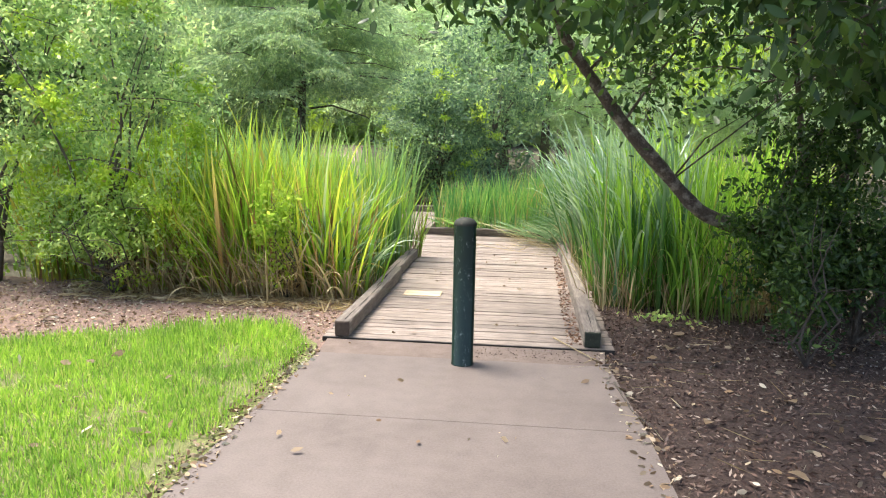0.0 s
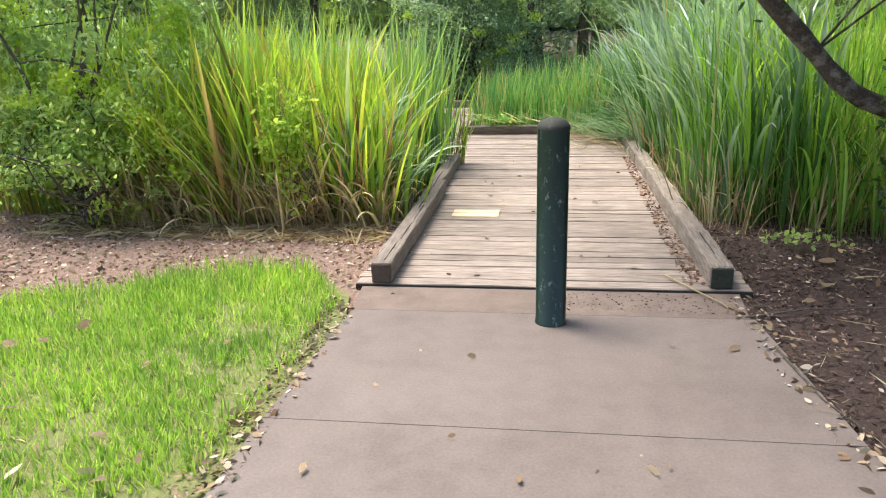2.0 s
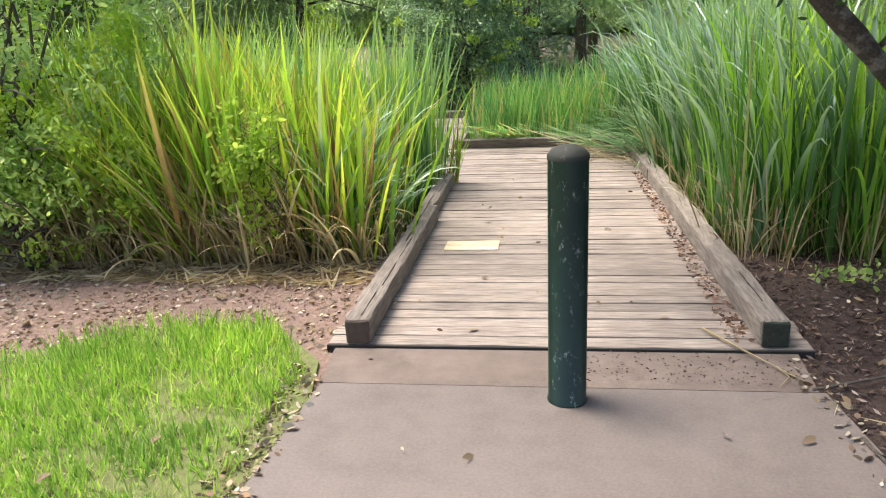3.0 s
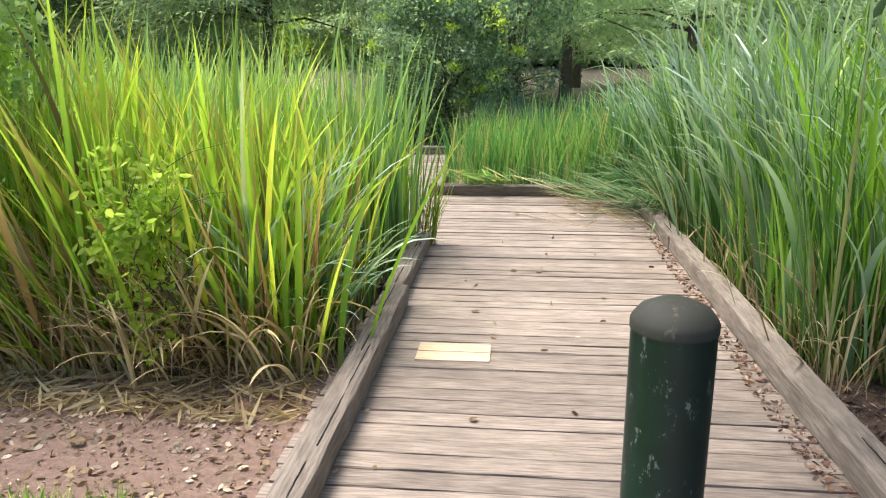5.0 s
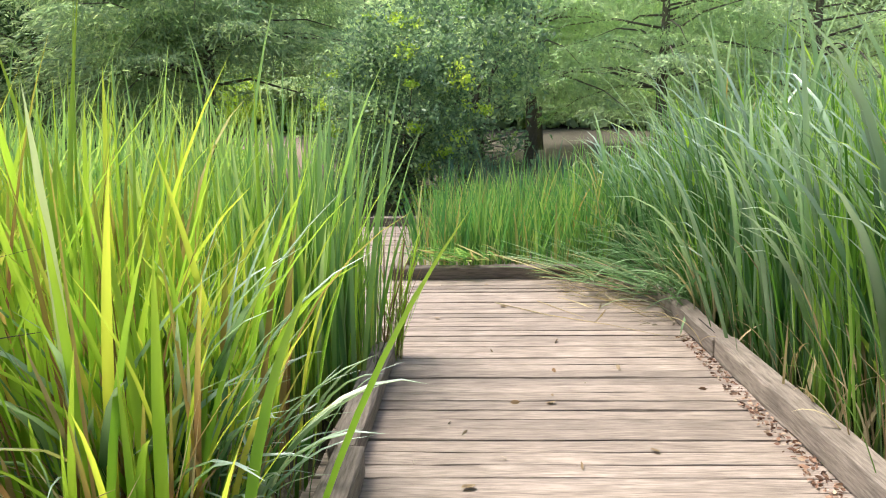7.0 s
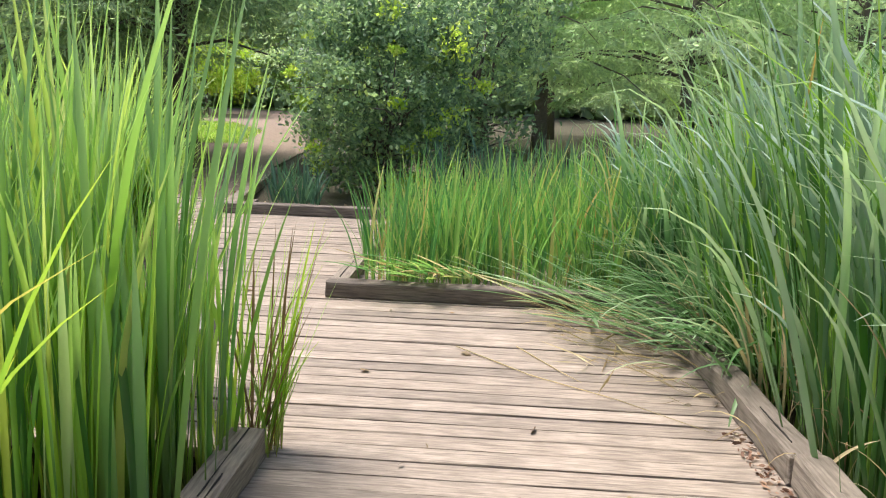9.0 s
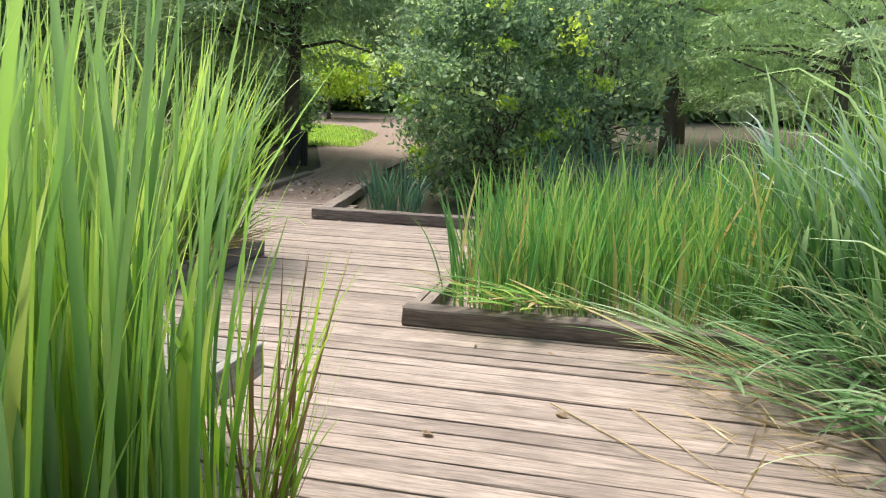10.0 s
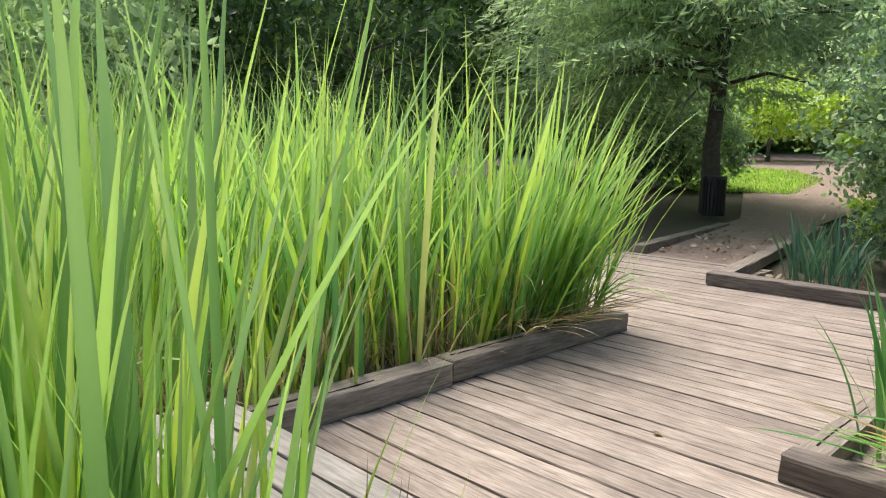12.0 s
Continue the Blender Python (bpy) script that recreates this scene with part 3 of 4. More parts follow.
reed_bed("reed_bed", "tall yellow-green reeds with reddish dry blades", REED_WARM, [(-4.2, 8.1), (-2.7, 7.78), (-0.82, 7.8), (-0.80, 8.9), (-4.4, 9.2)], 2600, 1.36, 0.031, 11, (0.0, 0.0), 0.13, 0.34, 0.34, fine=0.5, top=lambda x, y: np.where(np.sin(91 * x + 57 * y) > 0.93, 1.18, 1.0) * (1 - 0.16 * np.clip((x + 1.5) / 0.7, 0, 1)))
reed_bed("reed_bed", "tall green reeds at the back of the bed", REED_FRESH, [(-0.82, 8.9), (-0.80, 9.95), (-4.4, 10.05), (-4.4, 9.2)], 850, 1.36, 0.024, 28, (0.0, 0.0), 0.06, 0.26, 0.2, limp=0)
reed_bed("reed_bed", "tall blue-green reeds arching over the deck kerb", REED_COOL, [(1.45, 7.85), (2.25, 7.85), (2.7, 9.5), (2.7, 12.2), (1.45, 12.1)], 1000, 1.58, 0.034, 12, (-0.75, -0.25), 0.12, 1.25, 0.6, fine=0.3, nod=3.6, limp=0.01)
reed_bed("reed_bed", "dense upright green reed stems behind the kerb", REED_STEM, [(1.42, 7.8), (2.35, 7.8), (2.7, 9.5), (2.7, 12.2), (1.42, 12.1)], 2300, 1.36, 0.019, 49, (-0.3, -0.1), 0.09, 0.7, 0.5, fine=0.4, nod=3.0, limp=0.03)
for cx, cy, sd in ((2.5, 7.62, 151), (2.95, 7.7, 152), (2.2, 7.66, 153)):
    reed_bed("reed_clump", "small clump of arching green reeds on the mulch edge", REED_STEM, [(cx - 0.1, cy - 0.08), (cx + 0.1, cy - 0.08), (cx + 0.1, cy + 0.08), (cx - 0.1, cy + 0.08)], 34, 0.95, 0.02, sd, (0, -0.2), 0.18, 1.3, 0.6, nod=3.0, limp=0.05, z=-0.04)
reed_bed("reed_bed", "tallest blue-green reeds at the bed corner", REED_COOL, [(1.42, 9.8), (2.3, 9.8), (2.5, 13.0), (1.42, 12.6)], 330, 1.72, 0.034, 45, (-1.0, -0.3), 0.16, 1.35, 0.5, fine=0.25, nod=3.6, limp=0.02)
reed_bed("reed_bed", "tall yellow-green reeds with backlight put into their colour, behind the blue-green ones", REED_LIT, [(1.6, 8.1), (2.6, 8.0), (3.3, 9.2), (4.5, 10.2), (4.5, 12.4), (1.6, 12.2)], 2300, 1.46, 0.026, 41, (-0.2, 0.0), 0.12, 0.6, 0.4, fine=0.4, nod=2.6)
reed_bed("reed_bed", "tall fresh green reeds behind the timber kerb", REED_FRESH, [(-2.55, 10.15), (-2.55, 13.3), (-5.8, 13.6), (-6.2, 9.9)], 4400, 1.46, 0.026, 13, (0.15, 0), 0.16, 0.35, 0.3)
reed_bed("reed_bed", "shorter dense green reeds in a timber-edged bed", REED_SHORT, [(-0.58, 12.46), (1.2, 12.46), (3.4, 12.3), (3.4, 14.4), (-0.58, 14.4)], 4600, 0.84, 0.022, 14, (0, 0), 0.13, 0.3, 0.25, top=lambda x, y: 1 + 0.28 * np.clip(x - 0.2, 0, 2.4))
reed_bed("reed_bed", "bent-over reeds lying across the deck", REED_FLOP, [(1.32, 10.9), (1.8, 10.6), (2.1, 12.7), (1.15, 12.7)], 620, 1.0, 0.024, 15, (-1.3, -0.35), 0.16, 1.2, 0.5, z=0.02, limp=0.03, nod=1.8, flop=0.85)
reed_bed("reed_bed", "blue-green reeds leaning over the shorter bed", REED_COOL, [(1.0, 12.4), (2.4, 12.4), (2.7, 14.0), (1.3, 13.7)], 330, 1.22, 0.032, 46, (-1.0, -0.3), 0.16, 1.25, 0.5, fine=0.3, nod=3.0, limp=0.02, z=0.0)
reed_bed("reed_bed", "green reeds at the edge of the deck", REED_FRESH, [(-1.5, 9.4), (-0.80, 9.3), (-0.70, 10.1), (-1.7, 10.12)], 270, 1.42, 0.022, 16, (0.25, 0), 0.06, 0.22, 0.18, limp=0)
reed_bed("reed_bed", "slim green reeds crowding the kerb end", REED_FRESH, [(-1.0, 9.7), (-0.67, 9.66), (-0.66, 10.08), (-1.0, 10.12)], 85, 1.25, 0.019, 50, (0.3, 0), 0.07, 0.25, 0.2, limp=0, clump=0.08)
reed_bed("reed_bed", "broad upright blue-green blades beside the kerb end", REED_BROAD, [(-1.15, 9.45), (-0.72, 9.4), (-0.72, 10.06), (-1.2, 10.1)], 48, 1.46, 0.030, 47, (0.1, 0), 0.06, 0.2, 0.15, limp=0, fine=0.1)
reed_bed("reed_bed", "yellow and russet reeds leaning out of the bed", REED_WARM, [(-2.7, 7.75), (-1.5, 7.75), (-1.5, 8.15), (-2.7, 8.15)], 300, 1.25, 0.022, 48, (-1.6, -0.5), 0.1, 0.3, 0.3, limp=0.05, base_tilt=0.38)
reed_bed("reed_bed", "arching green reeds drooping over the timber kerb", REED_COOL, [(-1.35, 7.9), (-0.80, 7.9), (-0.78, 8.8), (-1.25, 8.8)], 150, 1.2, 0.032, 24, (0.7, -0.4), 0.2, 1.3, 0.5, limp=0.1)
reed_bed("reed_bed", "green reeds fanning out over the kerb end", REED_FRESH, [(-2.75, 12.7), (-2.5, 12.7), (-2.5, 13.45), (-2.8, 13.45)], 260, 1.45, 0.026, 27, (1.3, 0.3), 0.28, 0.35, 0.25, limp=0.1)
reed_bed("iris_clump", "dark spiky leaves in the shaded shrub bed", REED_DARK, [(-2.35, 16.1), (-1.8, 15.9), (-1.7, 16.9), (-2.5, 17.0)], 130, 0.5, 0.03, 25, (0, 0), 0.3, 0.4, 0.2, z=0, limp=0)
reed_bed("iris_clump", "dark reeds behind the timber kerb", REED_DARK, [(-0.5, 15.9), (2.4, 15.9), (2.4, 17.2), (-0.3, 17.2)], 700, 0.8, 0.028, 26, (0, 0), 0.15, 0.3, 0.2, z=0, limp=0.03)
for lab, mt, q, n, h, w, ln, sd in (("flattened green reed blades lying on the deck", REED_FLOP, [(0.85, 11.75), (1.4, 11.0), (1.6, 12.1), (0.8, 12.1)], 130, 0.85, 0.024, (-1.0, -0.6), 31), ("flattened green reed blades spilling over the kerb", REED_SHORT, [(-0.45, 12.38), (0.1, 12.33), (0.1, 12.45), (-0.5, 12.45)], 34, 0.52, 0.028, (-1.2, -2.2), 32), ("dry tan blades draped over the kerb", STRAW, [(-0.5, 12.32), (0.25, 12.32), (0.25, 12.42), (-0.5, 12.42)], 16, 0.42, 0.024, (-0.9, -2.2), 35), ("flattened dry stalks gathered by the kerb", STRAW, [(0.7, 11.8), (1.17, 10.6), (1.2, 12.1), (0.5, 12.1)], 50, 0.5, 0.012, (-1.0, -0.5), 33), ("dry blades hanging at the reed foot", STRAW, [(-2.45, 12.6), (-2.45, 13.4), (-2.6, 13.4), (-2.6, 12.6)], 60, 0.6, 0.016, (2.0, -0.5), 34)):
    reed_bed("fallen_reeds", lab, mt, q, n, h, w, sd, ln, 0.001, 0.25, 0.12, z=0.13 if sd in (32, 34, 35) else 0.02, limp=0, base_tilt=1.25)
for q, n, sd in (([(-3.0, 7.62), (-0.75, 7.68), (-0.75, 8.3), (-3.2, 8.3)], 1300, 17), ([(1.42, 7.7), (3.3, 7.7), (3.3, 8.2), (1.42, 8.2)], 420, 18), ([(-2.5, 10.1), (-2.5, 13.4), (-2.8, 13.4), (-2.8, 10.1)], 420, 19), ([(1.37, 8.0), (1.6, 8.0), (1.6, 12.1), (1.37, 12.1)], 150, 20)):
    reed_bed("dry_reeds", "dry bent straw-coloured reed stalks at the foot of the bed", STRAW, q, n, 0.68, 0.015, sd, (0, 0), 0.45, 0.9, 0.6, z=-0.05, limp=0.1)

reed_bed("dry_reeds", "matted tan dry blades leaning out of the reed foot", STRAW, [(-3.1, 7.7), (-0.85, 7.72), (-0.85, 8.05), (-3.1, 8.05)], 420, 0.85, 0.022, 42, (-0.5, -0.9), 0.2, 1.1, 0.7, z=-0.05, limp=0.15, flop=0.5)
reed_bed("dry_reeds", "pale dry stalks among the shaded reeds", STRAW, [(2.4, 7.75), (3.6, 7.8), (3.6, 8.3), (2.4, 8.2)], 170, 1.0, 0.018, 43, (0, -0.3), 0.2, 0.8, 0.6, z=-0.05, limp=0.1, nod=2.6)


def tuft():
    r = np.random.default_rng(44)
    root = new("reed_tuft")
    root.location = (-0.56, 10.08, 0)
    tagged(root, "thin tuft of green and brown reed blades at the kerb end", "reeds")
    for k in range(58):
        one = lambda v: np.array([v])
        blades("blade", (REED_FRESH, REED_WARM, BROWN_REED)[k % 3], r, one(r.normal(0, 0.035)), one(r.normal(0, 0.035)), one(0.0), one(r.uniform(0.3, 0.86)), one(r.uniform(0.007, 0.015)), one(r.uniform(-0.6, 0.6) if r.random() < 0.85 else r.uniform(2.4, 4.0)), one(min(0.6, abs(r.normal(0.17, 0.12)))), one(min(0.6, abs(r.normal(0.15, 0.15)))), 6, root)


tuft()


# ---- trees and shrubs ----
def cloud(r, centre, radii, n, clumps, spread, hollow=0.55):
    """Leaf places in clumps spread through an ellipsoid, denser towards its skin."""
    d = r.normal(0, 1, (clumps, 3))
    d /= np.linalg.norm(d, axis=1, keepdims=True)
    rad = r.uniform(hollow, 1.08, clumps)[:, None]
    cc = np.array(centre) + d * rad * np.array(radii)
    i = r.integers(0, clumps, n)
    size = r.uniform(0.5, 1.5, clumps)[i][:, None] * spread
    return cc[i] + r.normal(0, 1, (n, 3)) * size * np.array([1, 1, 0.7])


def limbs(r, base, height, rad, count, reach, droop=0.0, start=0.3, trunk_lean=(0, 0)):
    base = Vector(base)
    top = base + Vector((trunk_lean[0], trunk_lean[1], height))
    tp = [base.lerp(top, k / 6) + Vector((r.normal(0, 0.03 * height / 6), r.normal(0, 0.03 * height / 6), 0)) * (k > 0) for k in range(7)]
    tubes = [tube(tp, [rad * (1.25 if k == 0 else 1) * (1 - 0.8 * k / 6) for k in range(7)], 10)]
    tips = []
    for k in range(count):
        u = start + (0.95 - start) * (k + r.random()) / count
        s = base.lerp(top, u)
        a = r.uniform(0, 2 * math.pi)
        ln = reach * (1.1 - 0.6 * u) * r.uniform(0.7, 1.2)
        d = Vector((math.cos(a), math.sin(a), r.uniform(0.15, 0.6)))
        pp = [s + d * ln * t + Vector((0, 0, -droop * ln * t * t)) for t in (0, 0.35, 0.7, 1.0)]
        rr = rad * (1 - 0.75 * u) * 0.3
        tubes.append(tube(pp, [rr, rr * 0.7, rr * 0.4, rr * 0.12], 6))
        tips.append(pp)
    return tubes, tips


def stems(r, base, height, spread, count, rad):
    """Several thin stems that fan out of one foot, with twigs."""
    tubes = []
    for k in range(count):
        a = r.uniform(0, 2 * math.pi)
        out = spread * r.uniform(0.3, 1.0)
        h = height * r.uniform(0.7, 1.05)
        pp = [Vector((base[0] + r.normal(0, 0.07) * (t > 0) + math.cos(a) * out * t ** 1.5, base[1] + r.normal(0, 0.07) * (t > 0) + math.sin(a) * out * t ** 1.5, base[2] + h * t)) for t in (0, 0.15, 0.3, 0.5, 0.75, 1)]
        tubes.append(tube(pp, [rad * q for q in (1, 0.9, 0.75, 0.55, 0.35, 0.12)], 6))
        for j in (1, 2, 3, 4):
            d = Vector((r.normal(0, 1), r.normal(0, 1), r.uniform(-0.1, 0.7))) * height * 0.16
            tubes.append(tube([pp[j], pp[j] + d * 0.5 + Vector((0, 0, 0.03)), pp[j] + d], [rad * 0.4, rad * 0.25, rad * 0.08], 5))
    return tubes


def broad_tree(name, label, base, height, rad, crown, radii, n, leaf, mat, seed, clumps=90, spread=0.25, count=10, category="tree", lime=0, aspect=0.5, hollow=0.55, fan=0):
    r = np.random.default_rng(seed)
    root = new(name)
    tagged(root, label, category)
    tubes = stems(r, base, height, max(radii[0], radii[1]), fan, rad) if fan else limbs(r, base, height, rad, count, max(radii[0], radii[1]) * 0.85)[0]
    v, f = join_tubes(tubes)
    link_mesh("trunk", v, f, BARK, root, True)
    c = cloud(r, crown, radii, n, clumps, spread, hollow)
    c = c[c[:, 2] > float(base[2]) + 0.06]
    m = len(c)
    d = r.normal(0, 1, (m, 3)) + np.array([0, 0, -0.3])
    L = leaf * r.uniform(0.5, 1.5, m)
    tagged(leaves("crown", mat, r, c, d, L, L * aspect, root, oval=leaf < 0.11), kind="stuff")
    # lime tips; on the lawn shrubs extra ones stand in for light on top
    if lime:
        c = cloud(r, crown, tuple(v2 * 1.03 for v2 in radii), lime, max(6, clumps // 6), spread * 0.7, 0.95)
        d = r.normal(0, 1, (lime, 3)) + np.array([0, 0, 0.6])
        L = leaf * r.uniform(0.6, 1.3, lime)
        tagged(leaves("lime_tips_and_light", LEAF_LIME, r, c, d, L, L * aspect, root, oval=leaf < 0.11), "bright lime leaves: new tips, and extra ones painting light on the foliage", kind="stuff")
    return root


def feather_tree(name, label, base, height, rad, reach, low, n, mat, seed, count=44, size=0.11, clear=1.2):
    """A conifer with drooping layered pads of fine sprays."""
    r = np.random.default_rng(seed)
    root = new(name)
    tagged(root, label, "tree")
    tubes, tips = limbs(r, base, height, rad, count, reach, 0.45, low / height)
    v, f = join_tubes(tubes)
    link_mesh("trunk", v, f, BARK, root, True)
    cs, ds = [], []
    npad = 7
    per = n // (count * npad)
    for pp in tips:
        a, mid, b2 = np.array(pp[0]), np.array(pp[2]), np.array(pp[3])
        out = (b2 - a) * np.array([1, 1, 0])
        out = out / np.linalg.norm(out)
        sd = np.array([-out[1], out[0], 0])
        for k in range(npad):
            t = 0.2 + 0.9 * (k + r.random()) / npad
            c0 = a * (1 - t) ** 2 + 2 * (1 - t) * t * mid + b2 * t * t
            c0 = c0 + sd * r.normal(0, 0.13) * reach * t
            w = reach * r.uniform(0.055, 0.12)
            u, q = r.normal(0, 1, per), r.normal(0, 1, per)
            fringe = r.random(per) < 0.25
            drop = np.where(fringe, r.exponential(0.4, per), np.abs(r.normal(0, 0.07, per)))
            g = c0 + out * (u * w)[:, None] + sd * (q * w * 1.2)[:, None]
            g[:, 2] -= w * (0.22 * (u * u + q * q) + drop)
            cs.append(g)
            ds.append(out * u[:, None] * 0.5 + sd * q[:, None] * 0.5 + out * 0.4 + r.normal(0, 0.35, (per, 3)) + np.stack([np.zeros(per), np.zeros(per), -0.3 - 1.1 * fringe], 1))
    c, d = np.concatenate(cs), np.concatenate(ds)
    up = c[:, 2] > float(base[2]) + clear * r.uniform(0.85, 1.1, len(c))
    c, d = c[up], d[up]
    m = len(c)
    L = size * r.uniform(0.6, 1.6, m)
    tagged(leaves("crown", mat, r, c, d, L, L * 0.2, root), kind="stuff")
    return root


# centre bush and the trees across the water
broad_tree("shrub", "dense round shrub with lime tips in a timber-edged bed", (-1.25, 17.5, 0.02), 1.8, 0.035, (-1.25, 17.5, 1.5), (1.2, 1.1, 1.4), 32000, 0.062, LEAF_BUSH, 21, 260, 0.12, 9, "shrub", 3000, 0.5, fan=14)
broad_tree("shrub", "tall shrub behind the round one, blue-green", (-0.2, 20.0, 0.1), 3.2, 0.05, (-0.3, 20.0, 2.5), (1.5, 1.2, 2.0), 11000, 0.11, LEAF_BUSH, 121, 150, 0.22, 9, "shrub", 0, 0.45, fan=12)
feather_tree("cypress_tree", "broad cypress with drooping feathery light green boughs over the path", (-5.35, 20.9, 0.1), 6.0, 0.15, 4.2, 1.9, 110000, LEAF_CYPRESS, 22, 54, 0.12, 1.75)
for k, (x, y, h, reach, low, seed) in enumerate([(1.25, 24.0, 7, 3.2, 2.4, 23), (0.0, 25.5, 7, 3.2, 2.4, 24), (4.2, 23.6, 7.5, 3.6, 2.2, 25), (8.0, 24.5, 7.5, 4.2, 1.6, 26), (12.5, 23, 7.5, 4.2, 1.3, 27), (-3.4, 29.5, 7.5, 3.6, 2.6, 28), (-9.8, 22.5, 6, 3.6, 1.4, 29), (-13.5, 27.5, 8, 4.2, 1.5, 30), (6.2, 28.5, 8, 4.4, 1.5, 31), (2.0, 31.0, 8, 4.4, 2.0, 41)]):
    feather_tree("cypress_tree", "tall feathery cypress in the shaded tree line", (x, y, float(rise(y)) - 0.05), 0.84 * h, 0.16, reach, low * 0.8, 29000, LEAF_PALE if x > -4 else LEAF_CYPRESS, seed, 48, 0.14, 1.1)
for k, (x, y, h, rad, seed) in enumerate([(-11.0, 18.3, 6.5, 3.0, 32), (-12.5, 12.5, 7, 3.2, 33), (-14, 22.5, 7, 3.0, 34), (-15, 16, 7.5, 3.6, 35), (-9.0, 47, 6, 3.0, 37)]):
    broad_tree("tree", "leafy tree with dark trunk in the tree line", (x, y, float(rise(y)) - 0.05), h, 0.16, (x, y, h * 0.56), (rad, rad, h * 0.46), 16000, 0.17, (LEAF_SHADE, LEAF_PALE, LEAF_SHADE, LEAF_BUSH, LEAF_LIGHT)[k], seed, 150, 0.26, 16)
broad_tree("tree", "small sunlit lime-green tree beside the far path", (-11.3, 37.5, float(rise(37.5)) - 0.05), 3.0, 0.08, (-11.3, 37.5, 2.5), (2.3, 2.0, 1.1), 9000, 0.16, LEAF_LIME, 36, 110, 0.28, 12)


def far_woods():
    r = np.random.default_rng(77)
    n = 110000
    a = np.radians(r.uniform(-78, 42, n))
    dist = r.uniform(46, 62, n)
    x, y = dist * np.sin(a), dist * np.cos(a)
    z = 14 * r.random(n) ** 0.9 + 1.0
    bump_out = 2.5 * np.sin(a * 23) + 1.8 * np.sin(z * 0.9 + a * 40)
    x, y = x * (1 + bump_out / 60), y * (1 + bump_out / 60)
    L = r.uniform(0.5, 1.4, n)
    tagged(leaves("far_woods", LEAF_HAZE, r, np.stack([x, y, z], 1), r.normal(0, 1, (n, 3)), L, L * 0.6), "wall of distant woods with haze painted into the green", "woods", kind="stuff")


far_woods()

# shrubs beside the lawn and on the mulch
broad_tree("shrub", "tall fine-leaved light green shrub behind the lawn", (-3.1, 7.75, -0.02), 2.9, 0.022, (-3.2, 8.15, 1.75), (0.85, 0.65, 1.55), 16000, 0.052, LEAF_GREY, 51, 260, 0.10, 16, "shrub", 7500, 0.4, 0.8, fan=6)
broad_tree("shrub", "tall grey-green shrub with fine leaves", (-4.4, 7.95, -0.02), 3.4, 0.025, (-4.6, 8.5, 2.0), (1.2, 0.85, 1.9), 15000, 0.062, LEAF_GREY, 52, 260, 0.13, 16, "shrub", 2500, 0.42, 0.8, fan=7)
broad_tree("shrub", "low leafy branches at the foot of the shrubs", (-3.0, 7.6, -0.02), 0.9, 0.014, (-3.0, 7.62, 0.55), (0.85, 0.38, 0.45), 6500, 0.042, LEAF_LIGHT, 55, 130, 0.08, 8, "shrub", 1500, 0.4, 0.2, fan=12)
broad_tree("shrub", "small lime-leaved sapling before the reeds", (-1.38, 7.68, -0.02), 1.15, 0.006, (-1.43, 7.58, 0.66), (0.22, 0.10, 0.52), 1250, 0.042, LEAF_LIME, 53, 70, 0.035, 8, "shrub", 0, 0.45, 0.2, fan=9)
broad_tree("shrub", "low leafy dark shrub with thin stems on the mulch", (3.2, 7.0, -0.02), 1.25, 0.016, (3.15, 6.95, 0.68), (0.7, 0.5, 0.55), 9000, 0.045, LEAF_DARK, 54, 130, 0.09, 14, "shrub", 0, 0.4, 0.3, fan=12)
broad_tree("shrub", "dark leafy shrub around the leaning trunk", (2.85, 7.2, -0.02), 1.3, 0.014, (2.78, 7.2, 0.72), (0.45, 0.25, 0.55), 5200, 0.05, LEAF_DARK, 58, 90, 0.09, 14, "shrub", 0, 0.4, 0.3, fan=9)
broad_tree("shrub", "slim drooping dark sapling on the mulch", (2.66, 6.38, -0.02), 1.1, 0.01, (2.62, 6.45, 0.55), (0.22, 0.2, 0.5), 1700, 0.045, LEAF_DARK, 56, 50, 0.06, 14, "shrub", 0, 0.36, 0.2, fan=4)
broad_tree("shrub", "tiny green weed on the mulch", (1.9, 7.3, -0.02), 0.07, 0.003, (1.9, 7.3, 0.03), (0.34, 0.2, 0.03), 240, 0.035, LEAF_LIGHT, 57, 30, 0.04, 5, "weed", 0, 0.6, 0.2, fan=4)

for x, y, h, rad, seed in ((-7.75, 24.6, 2.3, 1.15, 63), (-9.9, 25.2, 2.7, 1.4, 64)):
    broad_tree("shrub", "dark leafy bush beside the far grass patch", (x, y, float(rise(y)) - 0.02), h, 0.03, (x, y, h * 0.5 + 0.2), (rad, rad * 0.8, h * 0.5), 7000, 0.12, LEAF_BUSH, seed, 110, 0.2, 9, "shrub", 0, 0.5, fan=9)


